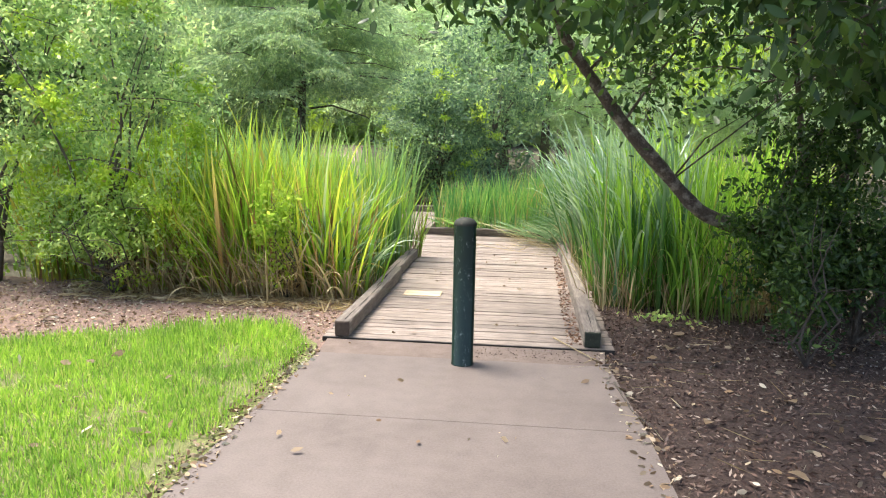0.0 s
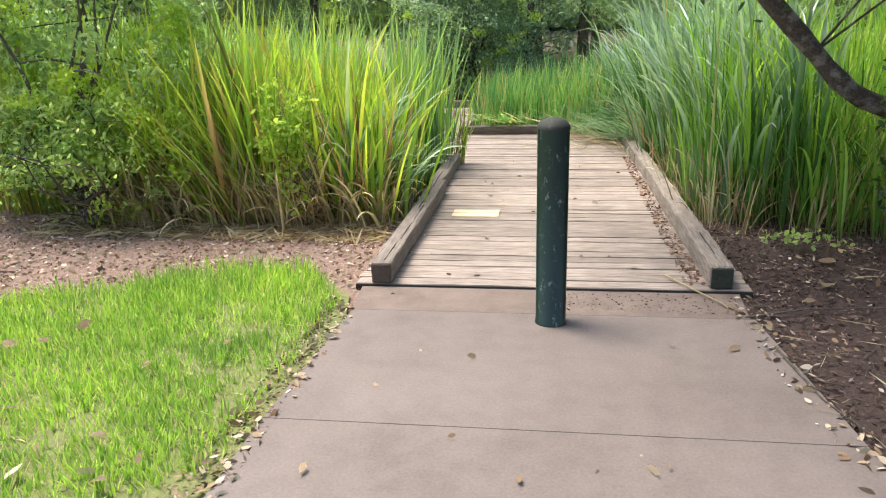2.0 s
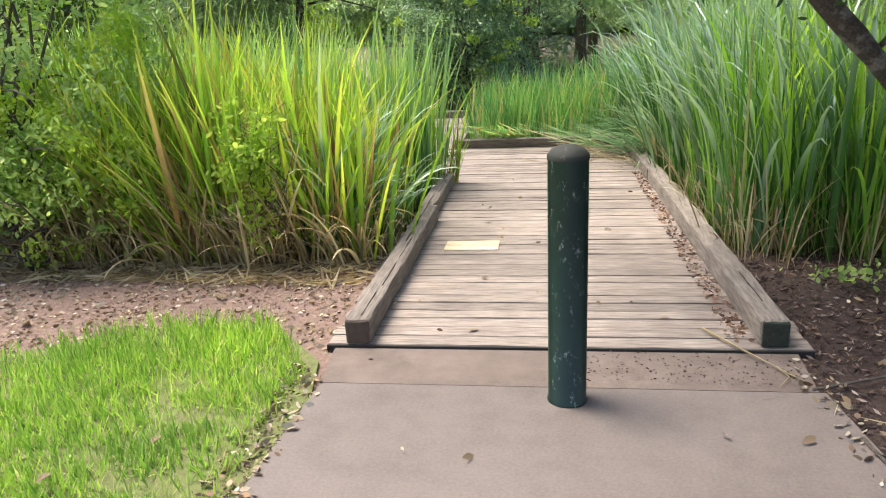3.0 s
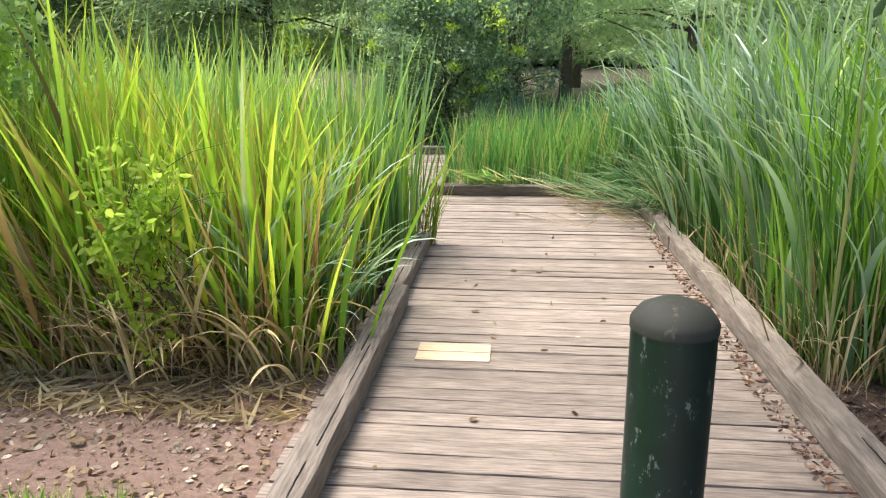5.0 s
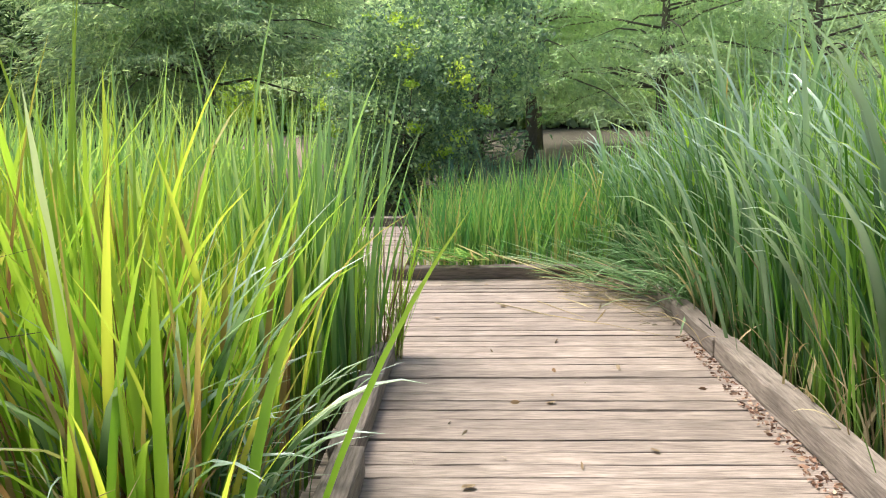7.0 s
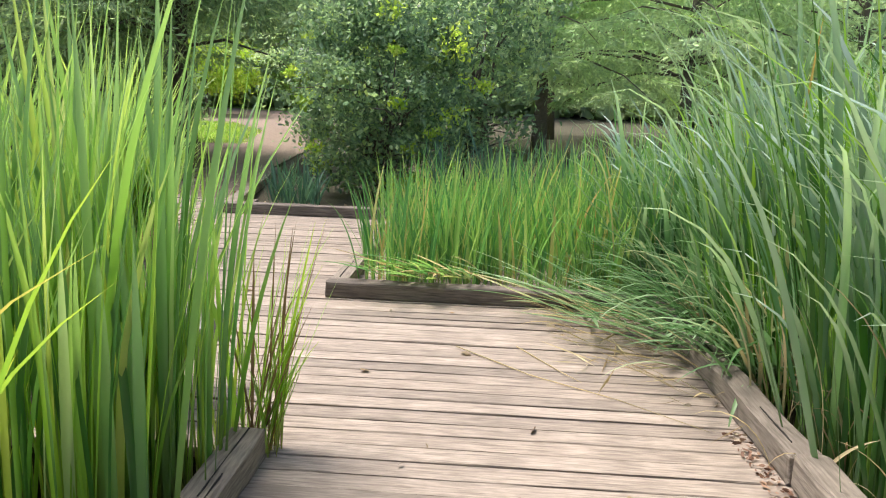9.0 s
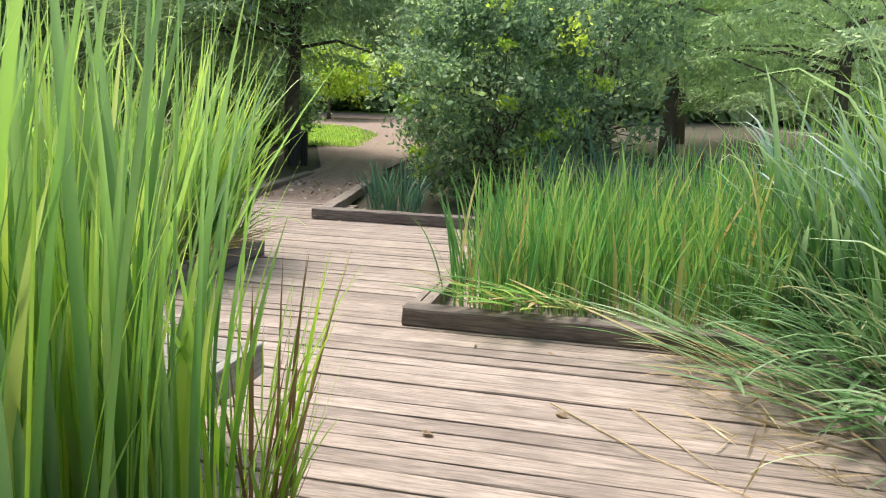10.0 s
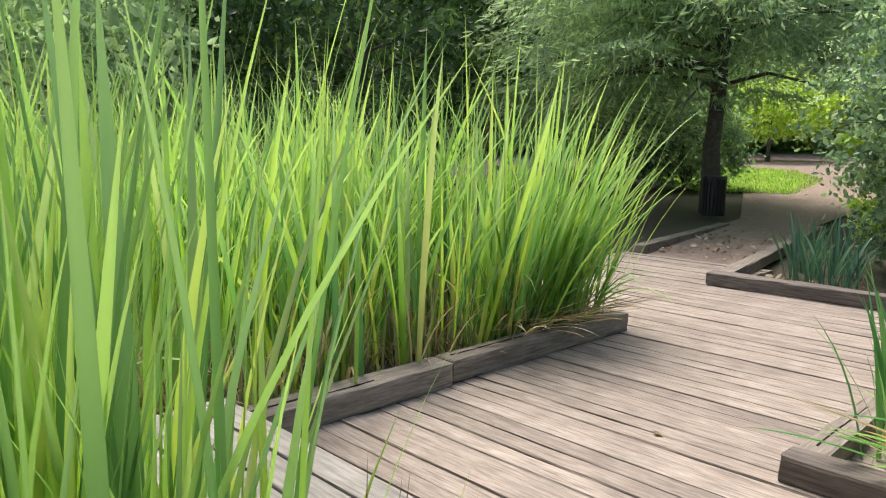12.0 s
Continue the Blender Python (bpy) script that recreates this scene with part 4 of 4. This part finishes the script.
def leaning_tree():
    r = np.random.default_rng(61)
    root = new("leaning_tree")
    tagged(root, "leaning small tree with a bare dark trunk over the mulch", "tree")
    main = [(3.35, 7.6, -0.05), (3.05, 7.55, 0.4), (2.72, 7.5, 0.70), (2.42, 7.5, 0.80), (2.14, 7.5, 0.92), (1.83, 7.5, 1.24), (1.5, 7.5, 1.6), (1.2, 7.5, 2.0), (0.97, 7.5, 2.35), (0.8, 7.55, 2.9), (0.75, 7.6, 3.6)]
    pts, rads = [], []
    rad = [0.08, 0.074, 0.066, 0.062, 0.058, 0.054, 0.05, 0.045, 0.038, 0.026, 0.012]
    for k in range(len(main) - 1):
        q = [Vector(main[min(max(k + d, 0), len(main) - 1)]) for d in (-1, 0, 1, 2)]
        for u in (0.0, 0.25, 0.5, 0.75):
            c = 0.5 * (2 * q[1] + (q[2] - q[0]) * u + (2 * q[0] - 5 * q[1] + 4 * q[2] - q[3]) * u ** 2 + (3 * q[1] - q[0] - 3 * q[2] + q[3]) * u ** 3)
            pts.append(c)
            rads.append((rad[k] * (1 - u) + rad[k + 1] * u) * r.uniform(0.92, 1.1))
    tubes = [tube(pts, rads, 12)]
    ends = []
    for k, (i, d) in enumerate([(7, (0.7, 0.1, 0.8)), (8, (-0.6, -0.2, 0.5)), (8, (0.9, -0.1, 0.7)), (9, (-0.7, 0.3, 0.5)), (6, (0.6, 0.3, 0.9))]):
        s = Vector(main[i])
        dd = Vector(d)
        pp = [s, s + dd * 0.4, s + dd * 0.85 + Vector((0, 0, -0.05)), s + dd * 1.3]
        tubes.append(tube(pp, [0.014, 0.011, 0.008, 0.003], 6))
        ends += pp[1:]
    side = cloud(r, (3.0, 7.3, 1.45), (0.72, 0.3, 0.75), 3600, 80, 0.075, 0.2)
    side = side[side[:, 2] > 0.62 + 0.9 * np.clip(2.75 - side[:, 0], 0, 1)]
    for _ in range(26):
        e = Vector(side[r.integers(0, len(side))].tolist())
        s = min(pts[4:28], key=lambda q: (q - e).length)
        tubes.append(tube([s, s.lerp(e, 0.5) + Vector((r.normal(0, 0.04), 0, 0.06)), e], [0.009, 0.006, 0.002], 5))
    v, f = join_tubes(tubes)
    link_mesh("trunk", v, f, LICHEN_BARK, root, True)
    L = 0.05 * r.uniform(0.6, 1.5, len(side))
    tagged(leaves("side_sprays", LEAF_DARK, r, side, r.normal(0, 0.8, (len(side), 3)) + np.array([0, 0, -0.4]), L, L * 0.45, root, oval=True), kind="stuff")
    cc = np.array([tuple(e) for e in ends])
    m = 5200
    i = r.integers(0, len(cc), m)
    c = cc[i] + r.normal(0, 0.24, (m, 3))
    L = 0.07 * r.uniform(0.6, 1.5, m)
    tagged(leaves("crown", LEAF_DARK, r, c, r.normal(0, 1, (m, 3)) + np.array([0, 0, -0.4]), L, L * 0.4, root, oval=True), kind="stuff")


leaning_tree()


def stem_tree():
    r = np.random.default_rng(62)
    root = new("multi_stem_tree")
    tagged(root, "many-stemmed shady tree with leaves hanging over the path", "tree")
    tubes, ends = [], []
    for bx, by, lx, ly, h, rad in [(3.5, 8.2, 0.2, -0.3, 3.8, 0.06), (3.8, 7.9, 0.7, -0.6, 3.9, 0.055), (4.1, 8.4, -0.5, -0.8, 3.8, 0.06), (3.4, 8.6, -0.7, -0.6, 3.6, 0.045), (4.5, 7.4, -0.3, -1.0, 3.9, 0.06)]:
        pp = [Vector((bx + lx * t * t + r.normal(0, 0.05), by + ly * t * t + r.normal(0, 0.05), -0.05 + h * t)) for t in np.linspace(0, 1, 8)]
        tubes.append(tube(pp, [rad * (1 - 0.75 * k / 7) for k in range(8)], 8))
        for k in (4, 5, 6, 7):
            for _ in range(3):
                d = Vector((r.uniform(-1, 0.5), r.uniform(-1, 0.4), r.uniform(-0.1, 0.5)))
                q = [pp[k], pp[k] + d * 0.5, pp[k] + d * 1.0 + Vector((0, 0, -0.06)), pp[k] + d * 1.5 + Vector((0, 0, -0.2))]
                tubes.append(tube(q, [0.018, 0.013, 0.008, 0.003], 5))
                ends += q[1:]
    sprig = []
    for s0, s1, far in [((4.2, 6.2, 2.75), (1.25, 5.6, 2.2), 0), ((4.0, 7.0, 2.85), (0.5, 6.6, 2.45), 0), ((4.0, 5.7, 2.6), (2.2, 5.1, 2.0), 0), ((4.4, 7.2, 2.6), (2.9, 6.3, 1.75), 0), ((3.9, 7.4, 3.2), (-0.5, 6.9, 2.62), 0), ((4.3, 6.6, 2.3), (3.0, 6.0, 1.45), 0), ((4.1, 8.5, 2.9), (1.1, 9.6, 2.1), 1), ((4.1, 8.6, 2.8), (2.3, 9.7, 1.95), 1)]:
        a, b2 = Vector(s0), Vector(s1)
        q = [a.lerp(b2, t) + Vector((r.normal(0, 0.05), r.normal(0, 0.05), 0.25 * t * (1 - t) + r.normal(0, 0.03))) for t in (0, 0.2, 0.4, 0.6, 0.8, 1)]
        tubes.append(tube(q, [0.028, 0.023, 0.018, 0.013, 0.008, 0.003], 6))
        for t in np.linspace(0.3, 1, 12):
            i = min(int(t * 5), 4)
            e = q[i].lerp(q[i + 1], t * 5 - i)
            tw = e + Vector((r.normal(0, 0.16), r.normal(0, 0.16), r.uniform(-0.22, 0.1)))
            tubes.append(tube([e, e.lerp(tw, 0.5) + Vector((0, 0, 0.02)), tw], [0.006, 0.004, 0.0015], 4))
            (sprig if far else ends).extend([e, tw, tw])
    v, f = join_tubes(tubes)
    link_mesh("trunk", v, f, BARK, root, True)
    # unseen upper leaves; the shade cloud is added to darken mulch and path
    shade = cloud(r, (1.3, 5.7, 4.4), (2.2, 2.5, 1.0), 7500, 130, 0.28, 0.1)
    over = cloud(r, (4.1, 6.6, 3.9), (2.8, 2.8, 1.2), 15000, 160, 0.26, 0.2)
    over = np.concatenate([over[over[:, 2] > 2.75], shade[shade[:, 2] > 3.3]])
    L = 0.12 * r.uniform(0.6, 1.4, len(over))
    tagged(leaves("upper_crown_and_shade", LEAF_DARK, r, over, r.normal(0, 0.7, (len(over), 3)) + np.array([0, 0, -0.4]), L, L * 0.45, root), kind="stuff")
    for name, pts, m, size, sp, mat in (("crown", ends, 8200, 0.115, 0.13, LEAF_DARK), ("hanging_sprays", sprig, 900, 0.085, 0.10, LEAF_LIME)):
        cc = np.array([tuple(e) for e in pts])
        i = r.integers(0, len(cc), m)
        c = cc[i] + r.normal(0, sp, (m, 3))
        L = size * r.uniform(0.6, 1.35, m)
        tagged(leaves(name, mat, r, c, r.normal(0, 0.55, (m, 3)) + np.array([0, 0, -0.8]), L, L * 0.4, root, oval=True), kind="stuff")


stem_tree()


# ---- bin ----
def litter_bin():
    root = new("litter_bin")
    root.location = (-5.0, 20.25, float(rise(20.25)))
    root.scale = (0.66, 0.66, 0.72)
    tagged(root, "dark slatted park litter bin under the cypress tree", "bin")
    bm = bmesh.new()
    bmesh.ops.create_cone(bm, cap_ends=True, segments=24, radius1=0.22, radius2=0.23, depth=0.72)
    bmesh.ops.translate(bm, vec=(0, 0, 0.38), verts=bm.verts)
    part("liner", bm, BLACK, root)
    for k in range(20):
        a = 2 * math.pi * k / 20
        sl = part("slat", box_bm(0.238, 0.258, -0.028, 0.028, 0.02, 0.78, 0.004), BLACK, root)
        sl.matrix_basis = Matrix.Rotation(a, 4, "Z")
    bm = bmesh.new()
    bmesh.ops.create_cone(bm, cap_ends=True, segments=28, radius1=0.275, radius2=0.24, depth=0.06)
    bmesh.ops.translate(bm, vec=(0, 0, 0.81), verts=bm.verts)
    part("rim", bm, BLACK, root)


litter_bin()


# ---- grass, mulch and litter ----
def lawn_grass():
    r = np.random.default_rng(71)
    p = np.concatenate([scatter(r, [(-0.72, 2.2), (-0.72, 6.2), (-1.05, 6.68), (-1.6, 6.62), (-2.1, 6.32), (-2.9, 5.9), (-4.2, 5.5), (-3.2, 2.2)], 66000)])
    dens = np.array([noise.noise(Vector((x * 2.2, y * 2.2, 3.0))) + 0.6 * noise.noise(Vector((x * 7, y * 7, 1.0))) for x, y in p.tolist()])
    edge = np.clip((-0.74 + 0.25 * dens - p[:, 0]) / 0.25, 0, 1)
    keep = r.random(len(p)) < np.clip(0.92 + 1.4 * dens, 0.15, 1) * (0.3 + 0.7 * edge)
    p = p[keep]
    n = len(p)
    tall = 1 + 0.9 * np.clip((p[:, 1] - 5.6) / 1.0, 0, 1)
    ob = blades("lawn_grass", GRASS, r, p[:, 0], p[:, 1], np.full(n, -0.014), 0.055 * tall * r.uniform(0.5, 1.6, n), r.uniform(0.005, 0.010, n), r.uniform(0, 6.28, n), np.abs(r.normal(0.3, 0.3, n)), r.uniform(0, 1.0, n), 2)
    tagged(ob, "short bright green lawn blades", "grass", kind="stuff")


lawn_grass()

def far_grass():
    r = np.random.default_rng(72)
    p = scatter(r, [(-7.2, 24.1), (-5.4, 24.5), (-6.3, 28.7), (-8.2, 32), (-11.6, 33.4), (-11.2, 27.8)], 9000)
    n = len(p)
    ob = blades("far_grass", GRASS, r, p[:, 0], p[:, 1], rise(p[:, 1]) - 0.01, r.uniform(0.04, 0.13, n), r.uniform(0.012, 0.022, n), r.uniform(0, 6.28, n), np.abs(r.normal(0.3, 0.3, n)), r.uniform(0, 1.0, n), 2)
    tagged(ob, "sunlit grass blades beside the far path", "grass", kind="stuff")


far_grass()


def litter(name, label, mat, poly, n, size, seed, z=0.0, flat=0.15, aspect=0.45):
    r = np.random.default_rng(seed)
    p = scatter(r, poly, n)
    d = r.normal(0, 1, (n, 3)) * np.array([1, 1, flat])
    L = size * r.uniform(0.4, 1.6, n)
    c = np.concatenate([p, (z + L * flat * 0.4 + 0.003)[:, None]], 1)
    return tagged(leaves(name, mat, r, c, d, L, L * aspect, None, 0.1, oval=mat in (DEADLEAF, REDLEAF)), label, "litter", kind="stuff")


mulch_poly = [(1.34, 7.9), (1.34, 6.2), (1.44, 4.5), (1.5, 2.5), (6, 2.5), (6, 8.0)]
litter("mulch_chips", "reddish-brown bark chips on the mulch bed", CHIPS, mulch_poly, 42000, 0.029, 81, -0.020, 0.3, 0.32)
litter("fallen_leaves", "dry curled fallen leaves on the mulch", DEADLEAF, mulch_poly, 800, 0.036, 82, -0.012, 0.3)
litter("fallen_leaves", "dry fallen leaves on the bare earth", DEADLEAF, [(-0.68, 6.4), (-0.68, 7.7), (-5, 8), (-5, 6.0), (-2.9, 6.0), (-1.6, 6.7)], 5000, 0.028, 83, -0.027, 0.12)
litter("bark_litter", "brown bark bits and broken leaves on the bare earth", CHIPS, [(-0.68, 6.4), (-0.68, 7.8), (-5, 8), (-5, 6.0), (-2.9, 6.0), (-1.6, 6.7)], 3000, 0.018, 95, -0.027, 0.2, 0.4)
litter("bark_litter", "brown crumbs of leaf along the path edge", CHIPS, [(-0.64, 2.5), (-0.62, 6.1), (-0.80, 6.3), (-0.86, 2.5)], 1300, 0.02, 96, -0.006, 0.2, 0.4)
litter("fallen_leaves", "dry leaves along the path edge", DEADLEAF, [(-0.62, 2.5), (-0.60, 6.1), (-0.78, 6.3), (-0.86, 2.5)], 520, 0.034, 84, 0.0, 0.2)
litter("fallen_leaves", "dry leaves along the path edge", DEADLEAF, [(1.36, 3.0), (1.22, 6.4), (1.4, 6.4), (1.55, 3.0)], 300, 0.034, 85, 0.0, 0.2)
litter("fallen_leaves", "reddish leaves gathered along the deck kerb", REDLEAF, [(1.07, 6.5), (1.1, 10.5), (1.178, 10.5), (1.18, 6.5)], 900, 0.022, 86, 0.013, 0.15)
litter("dry_stalks", "pale straw lying at the reed foot", STRAW, [(-0.72, 7.3), (-0.75, 7.95), (-3.6, 8.0), (-3.4, 7.4)], 1500, 0.16, 94, -0.02, 0.14, 0.07)
litter("twigs", "thin fallen twigs on the mulch and apron", STRAW, [(1.1, 6.0), (1.2, 6.5), (2.4, 7.4), (3.2, 5.0), (1.5, 4.6)], 55, 0.16, 89, 0.0, 0.06, 0.03)
litter("fallen_leaves", "pale fallen leaves lying on the lawn", DEADLEAF, [(-0.8, 3.0), (-0.8, 6.2), (-2.4, 5.8), (-2.6, 3.0)], 24, 0.06, 90, 0.02, 0.25)
litter("fallen_leaves", "dry leaf litter on the shaded far path", DEADLEAF, [(-4.2, 16.6), (-2.8, 16.6), (-3.6, 20.5), (-4.6, 20.5)], 260, 0.06, 92, 0.05, 0.2)
litter("fallen_leaves", "dark leaf litter in the shrub bed", DEADLEAF, [(-2.5, 15.65), (0.5, 15.65), (0.5, 16.5), (-2.6, 16.6)], 260, 0.07, 93, -0.03, 0.25)
litter("fallen_leaves", "brown debris on the apron before the deck", CHIP, [(0.3, 6.12), (1.3, 6.12), (1.3, 6.42), (0.5, 6.42)], 420, 0.011, 91, 0.0, 0.15)
litter("dry_stalks", "dry straw-coloured stalks on the deck", STRAW, [(0.45, 11.2), (1.15, 10.4), (1.15, 12.1), (0.6, 12.1)], 60, 0.26, 87, 0.014, 0.08, 0.03)
litter("fallen_leaves", "scattered dead leaves on deck and path", DEADLEAF, [(-0.6, 4.0), (1.3, 4.0), (1.15, 12), (-0.5, 12)], 60, 0.04, 88, 0.013, 0.1)


def dead_leaf(x, y, z, size, turn, seed, label):
    rr = random.Random(seed)
    bm = bmesh.new()
    rows = []
    curl = rr.uniform(0.4, 1.1)
    for i in range(9):
        u = i / 8
        w = size * 0.34 * math.sin(math.pi * min(1, 0.04 + u * 0.96)) ** 0.8 * (1 + 0.12 * (i % 2))
        rows.append([bm.verts.new((size * (u - 0.5), w * k, 0.35 * w * curl * k * k + 0.05 * size * math.sin(5 * u + seed) + 0.012)) for k in (-1, -0.5, 0, 0.5, 1)])
    for a, b2 in zip(rows, rows[1:]):
        for k in range(4):
            bm.faces.new((a[k], a[k + 1], b2[k + 1], b2[k]))
    bmesh.ops.solidify(bm, geom=bm.faces[:], thickness=0.0012)
    ob = part("dead_leaf", bm, DEADLEAF)
    ob.matrix_basis = pose(x, y, z, rr.uniform(-12, 12), rr.uniform(-12, 12), turn)
    return tagged(ob, label, "leaf", "single fallen leaves")


lr = random.Random(15)
for x, y, sz in [(-2.05, 5.45, 0.13), (-1.92, 5.5, 0.10), (-1.3, 5.3, 0.09), (-1.18, 4.75, 0.11), (-1.62, 4.9, 0.08), (-1.02, 4.5, 0.1), (-1.45, 4.3, 0.09), (-2.3, 5.0, 0.12), (-1.9, 4.2, 0.1), (-1.05, 5.55, 0.08), (-2.4, 6.7, 0.13), (-3.0, 6.6, 0.14), (-1.5, 7.1, 0.1)]:
    dead_leaf(x, y, 0.028 if y < 6.4 else -0.02, 0.6 * sz, lr.uniform(0, 360), lr.randrange(99), "pale curled dead leaf lying on the grass" if y < 6.4 else "pale curled dead leaf on bare earth")
for x, y, sz in [(-0.12, 8.6, 0.07), (0.25, 9.4, 0.06), (-0.05, 7.35, 0.05), (0.6, 8.9, 0.05), (0.1, 11.2, 0.07), (-0.35, 10.9, 0.06), (-1.3, 12.2, 0.06)]:
    dead_leaf(x, y, 0.006, 0.8 * sz, lr.uniform(0, 360), lr.randrange(99), "small pinkish-brown dead leaf on the deck boards")
for x, y, sz in [(1.8, 6.6, 0.1), (2.05, 6.3, 0.09), (1.95, 7.0, 0.11), (2.3, 5.6, 0.1), (1.75, 5.2, 0.08), (2.0, 4.6, 0.1), (2.5, 5.1, 0.09)]:
    dead_leaf(x, y, -0.012, sz, lr.uniform(0, 360), lr.randrange(99), "pale curled dead leaf on dark mulch")


def twig(points, rad, label, mat=BARK):
    v, f = tube(points, [rad * (1 - 0.7 * k / (len(points) - 1)) for k in range(len(points))], 6)
    return tagged(link_mesh("twig", [tuple(q) for q in v], f, mat, None, True), label, "twig", "fallen twigs")


twig([(0.98, 6.62, 0.03), (1.1, 6.42, 0.02), (1.2, 6.26, 0.012), (1.27, 6.14, 0.01)], 0.006, "bare forked twig across the deck end", STRAW)
twig([(1.2, 6.27, 0.012), (1.22, 6.18, 0.012), (1.16, 6.1, 0.008)], 0.004, "short bare twig on the concrete strip", STRAW)
twig([(1.28, 6.1, 0.0), (1.6, 6.22, 0.005), (2.0, 6.28, 0.0), (2.3, 6.4, 0.0)], 0.006, "long thin twig lying on the mulch")
twig([(1.32, 5.75, 0.006), (1.36, 5.3, 0.006), (1.45, 5.0, 0.004)], 0.007, "thin dark twig at the path edge")
twig([(0.05, 11.3, 0.02), (0.4, 10.95, 0.018), (0.75, 10.72, 0.016), (1.05, 10.45, 0.015)], 0.0038, "long pale stalk lying on the deck", STRAW)
twig([(0.35, 11.35, 0.02), (0.55, 11.0, 0.018), (0.62, 10.9, 0.016)], 0.0035, "pale stalk lying on the deck", STRAW)


# ---- deck planks ----
def deck_planks():
    deck = new("deck")
    tagged(deck, "weathered grey-brown timber boardwalk of cross planks", "deck", kind="structure")
    r = random.Random(9)
    pitch, shapes = 0.1068, {}
    gaps = random.Random(4)

    def plank_mesh(length, v):
        key = (round(length, 3), v)
        if key not in shapes:
            bm = box_bm(-length / 2, length / 2, -0.0497, 0.0497, -0.04, 0.0, 0.004, 0.002, 12, v)
            me = bpy.data.meshes.new("plank")
            bm.to_mesh(me)
            bm.free()
            me.materials.append(DECK)
            shapes[key] = me
        return shapes[key]

    y = 6.50
    while y < 16.6:
        spans = [(-0.70, 1.40)]
        if y > 10.1:
            spans = [(-2.45, 1.36)]
        if y > 13.62:
            spans = [(-4.3, 1.36)] if y < 15.4 else [(-4.2, -2.62)]
        for a, b2 in spans:
            ob = new("plank", plank_mesh(b2 - a, r.randrange(5)))
            ob.parent = deck
            ob.matrix_basis = pose((a + b2) / 2 + r.uniform(-0.008, 0.008), y, 0.010 + r.uniform(-0.004, 0.003), r.uniform(-0.7, 0.7), r.uniform(-0.12, 0.12), r.uniform(-0.12, 0.12) + (180 if r.random() < 0.5 else 0))
        y += pitch
    # dark strip added over the lit plank side, for the shadowed gap line
    part("edge_shadow_strip", box_bm(-0.70, 1.40, 6.432, 6.445, -0.05, 0.006, 0.002), DARK, deck, "dark strip added for the shadow line and weathered edge of the deck")
    for y0 in (7.910, 8.017):
        part("plank_patch", box_bm(-0.355, -0.01, y0, y0 + 0.1, -0.02, 0.0185, 0.003, 0.0, 0, 3), NEW_WOOD, deck, "pale new timber patch")


deck_planks()
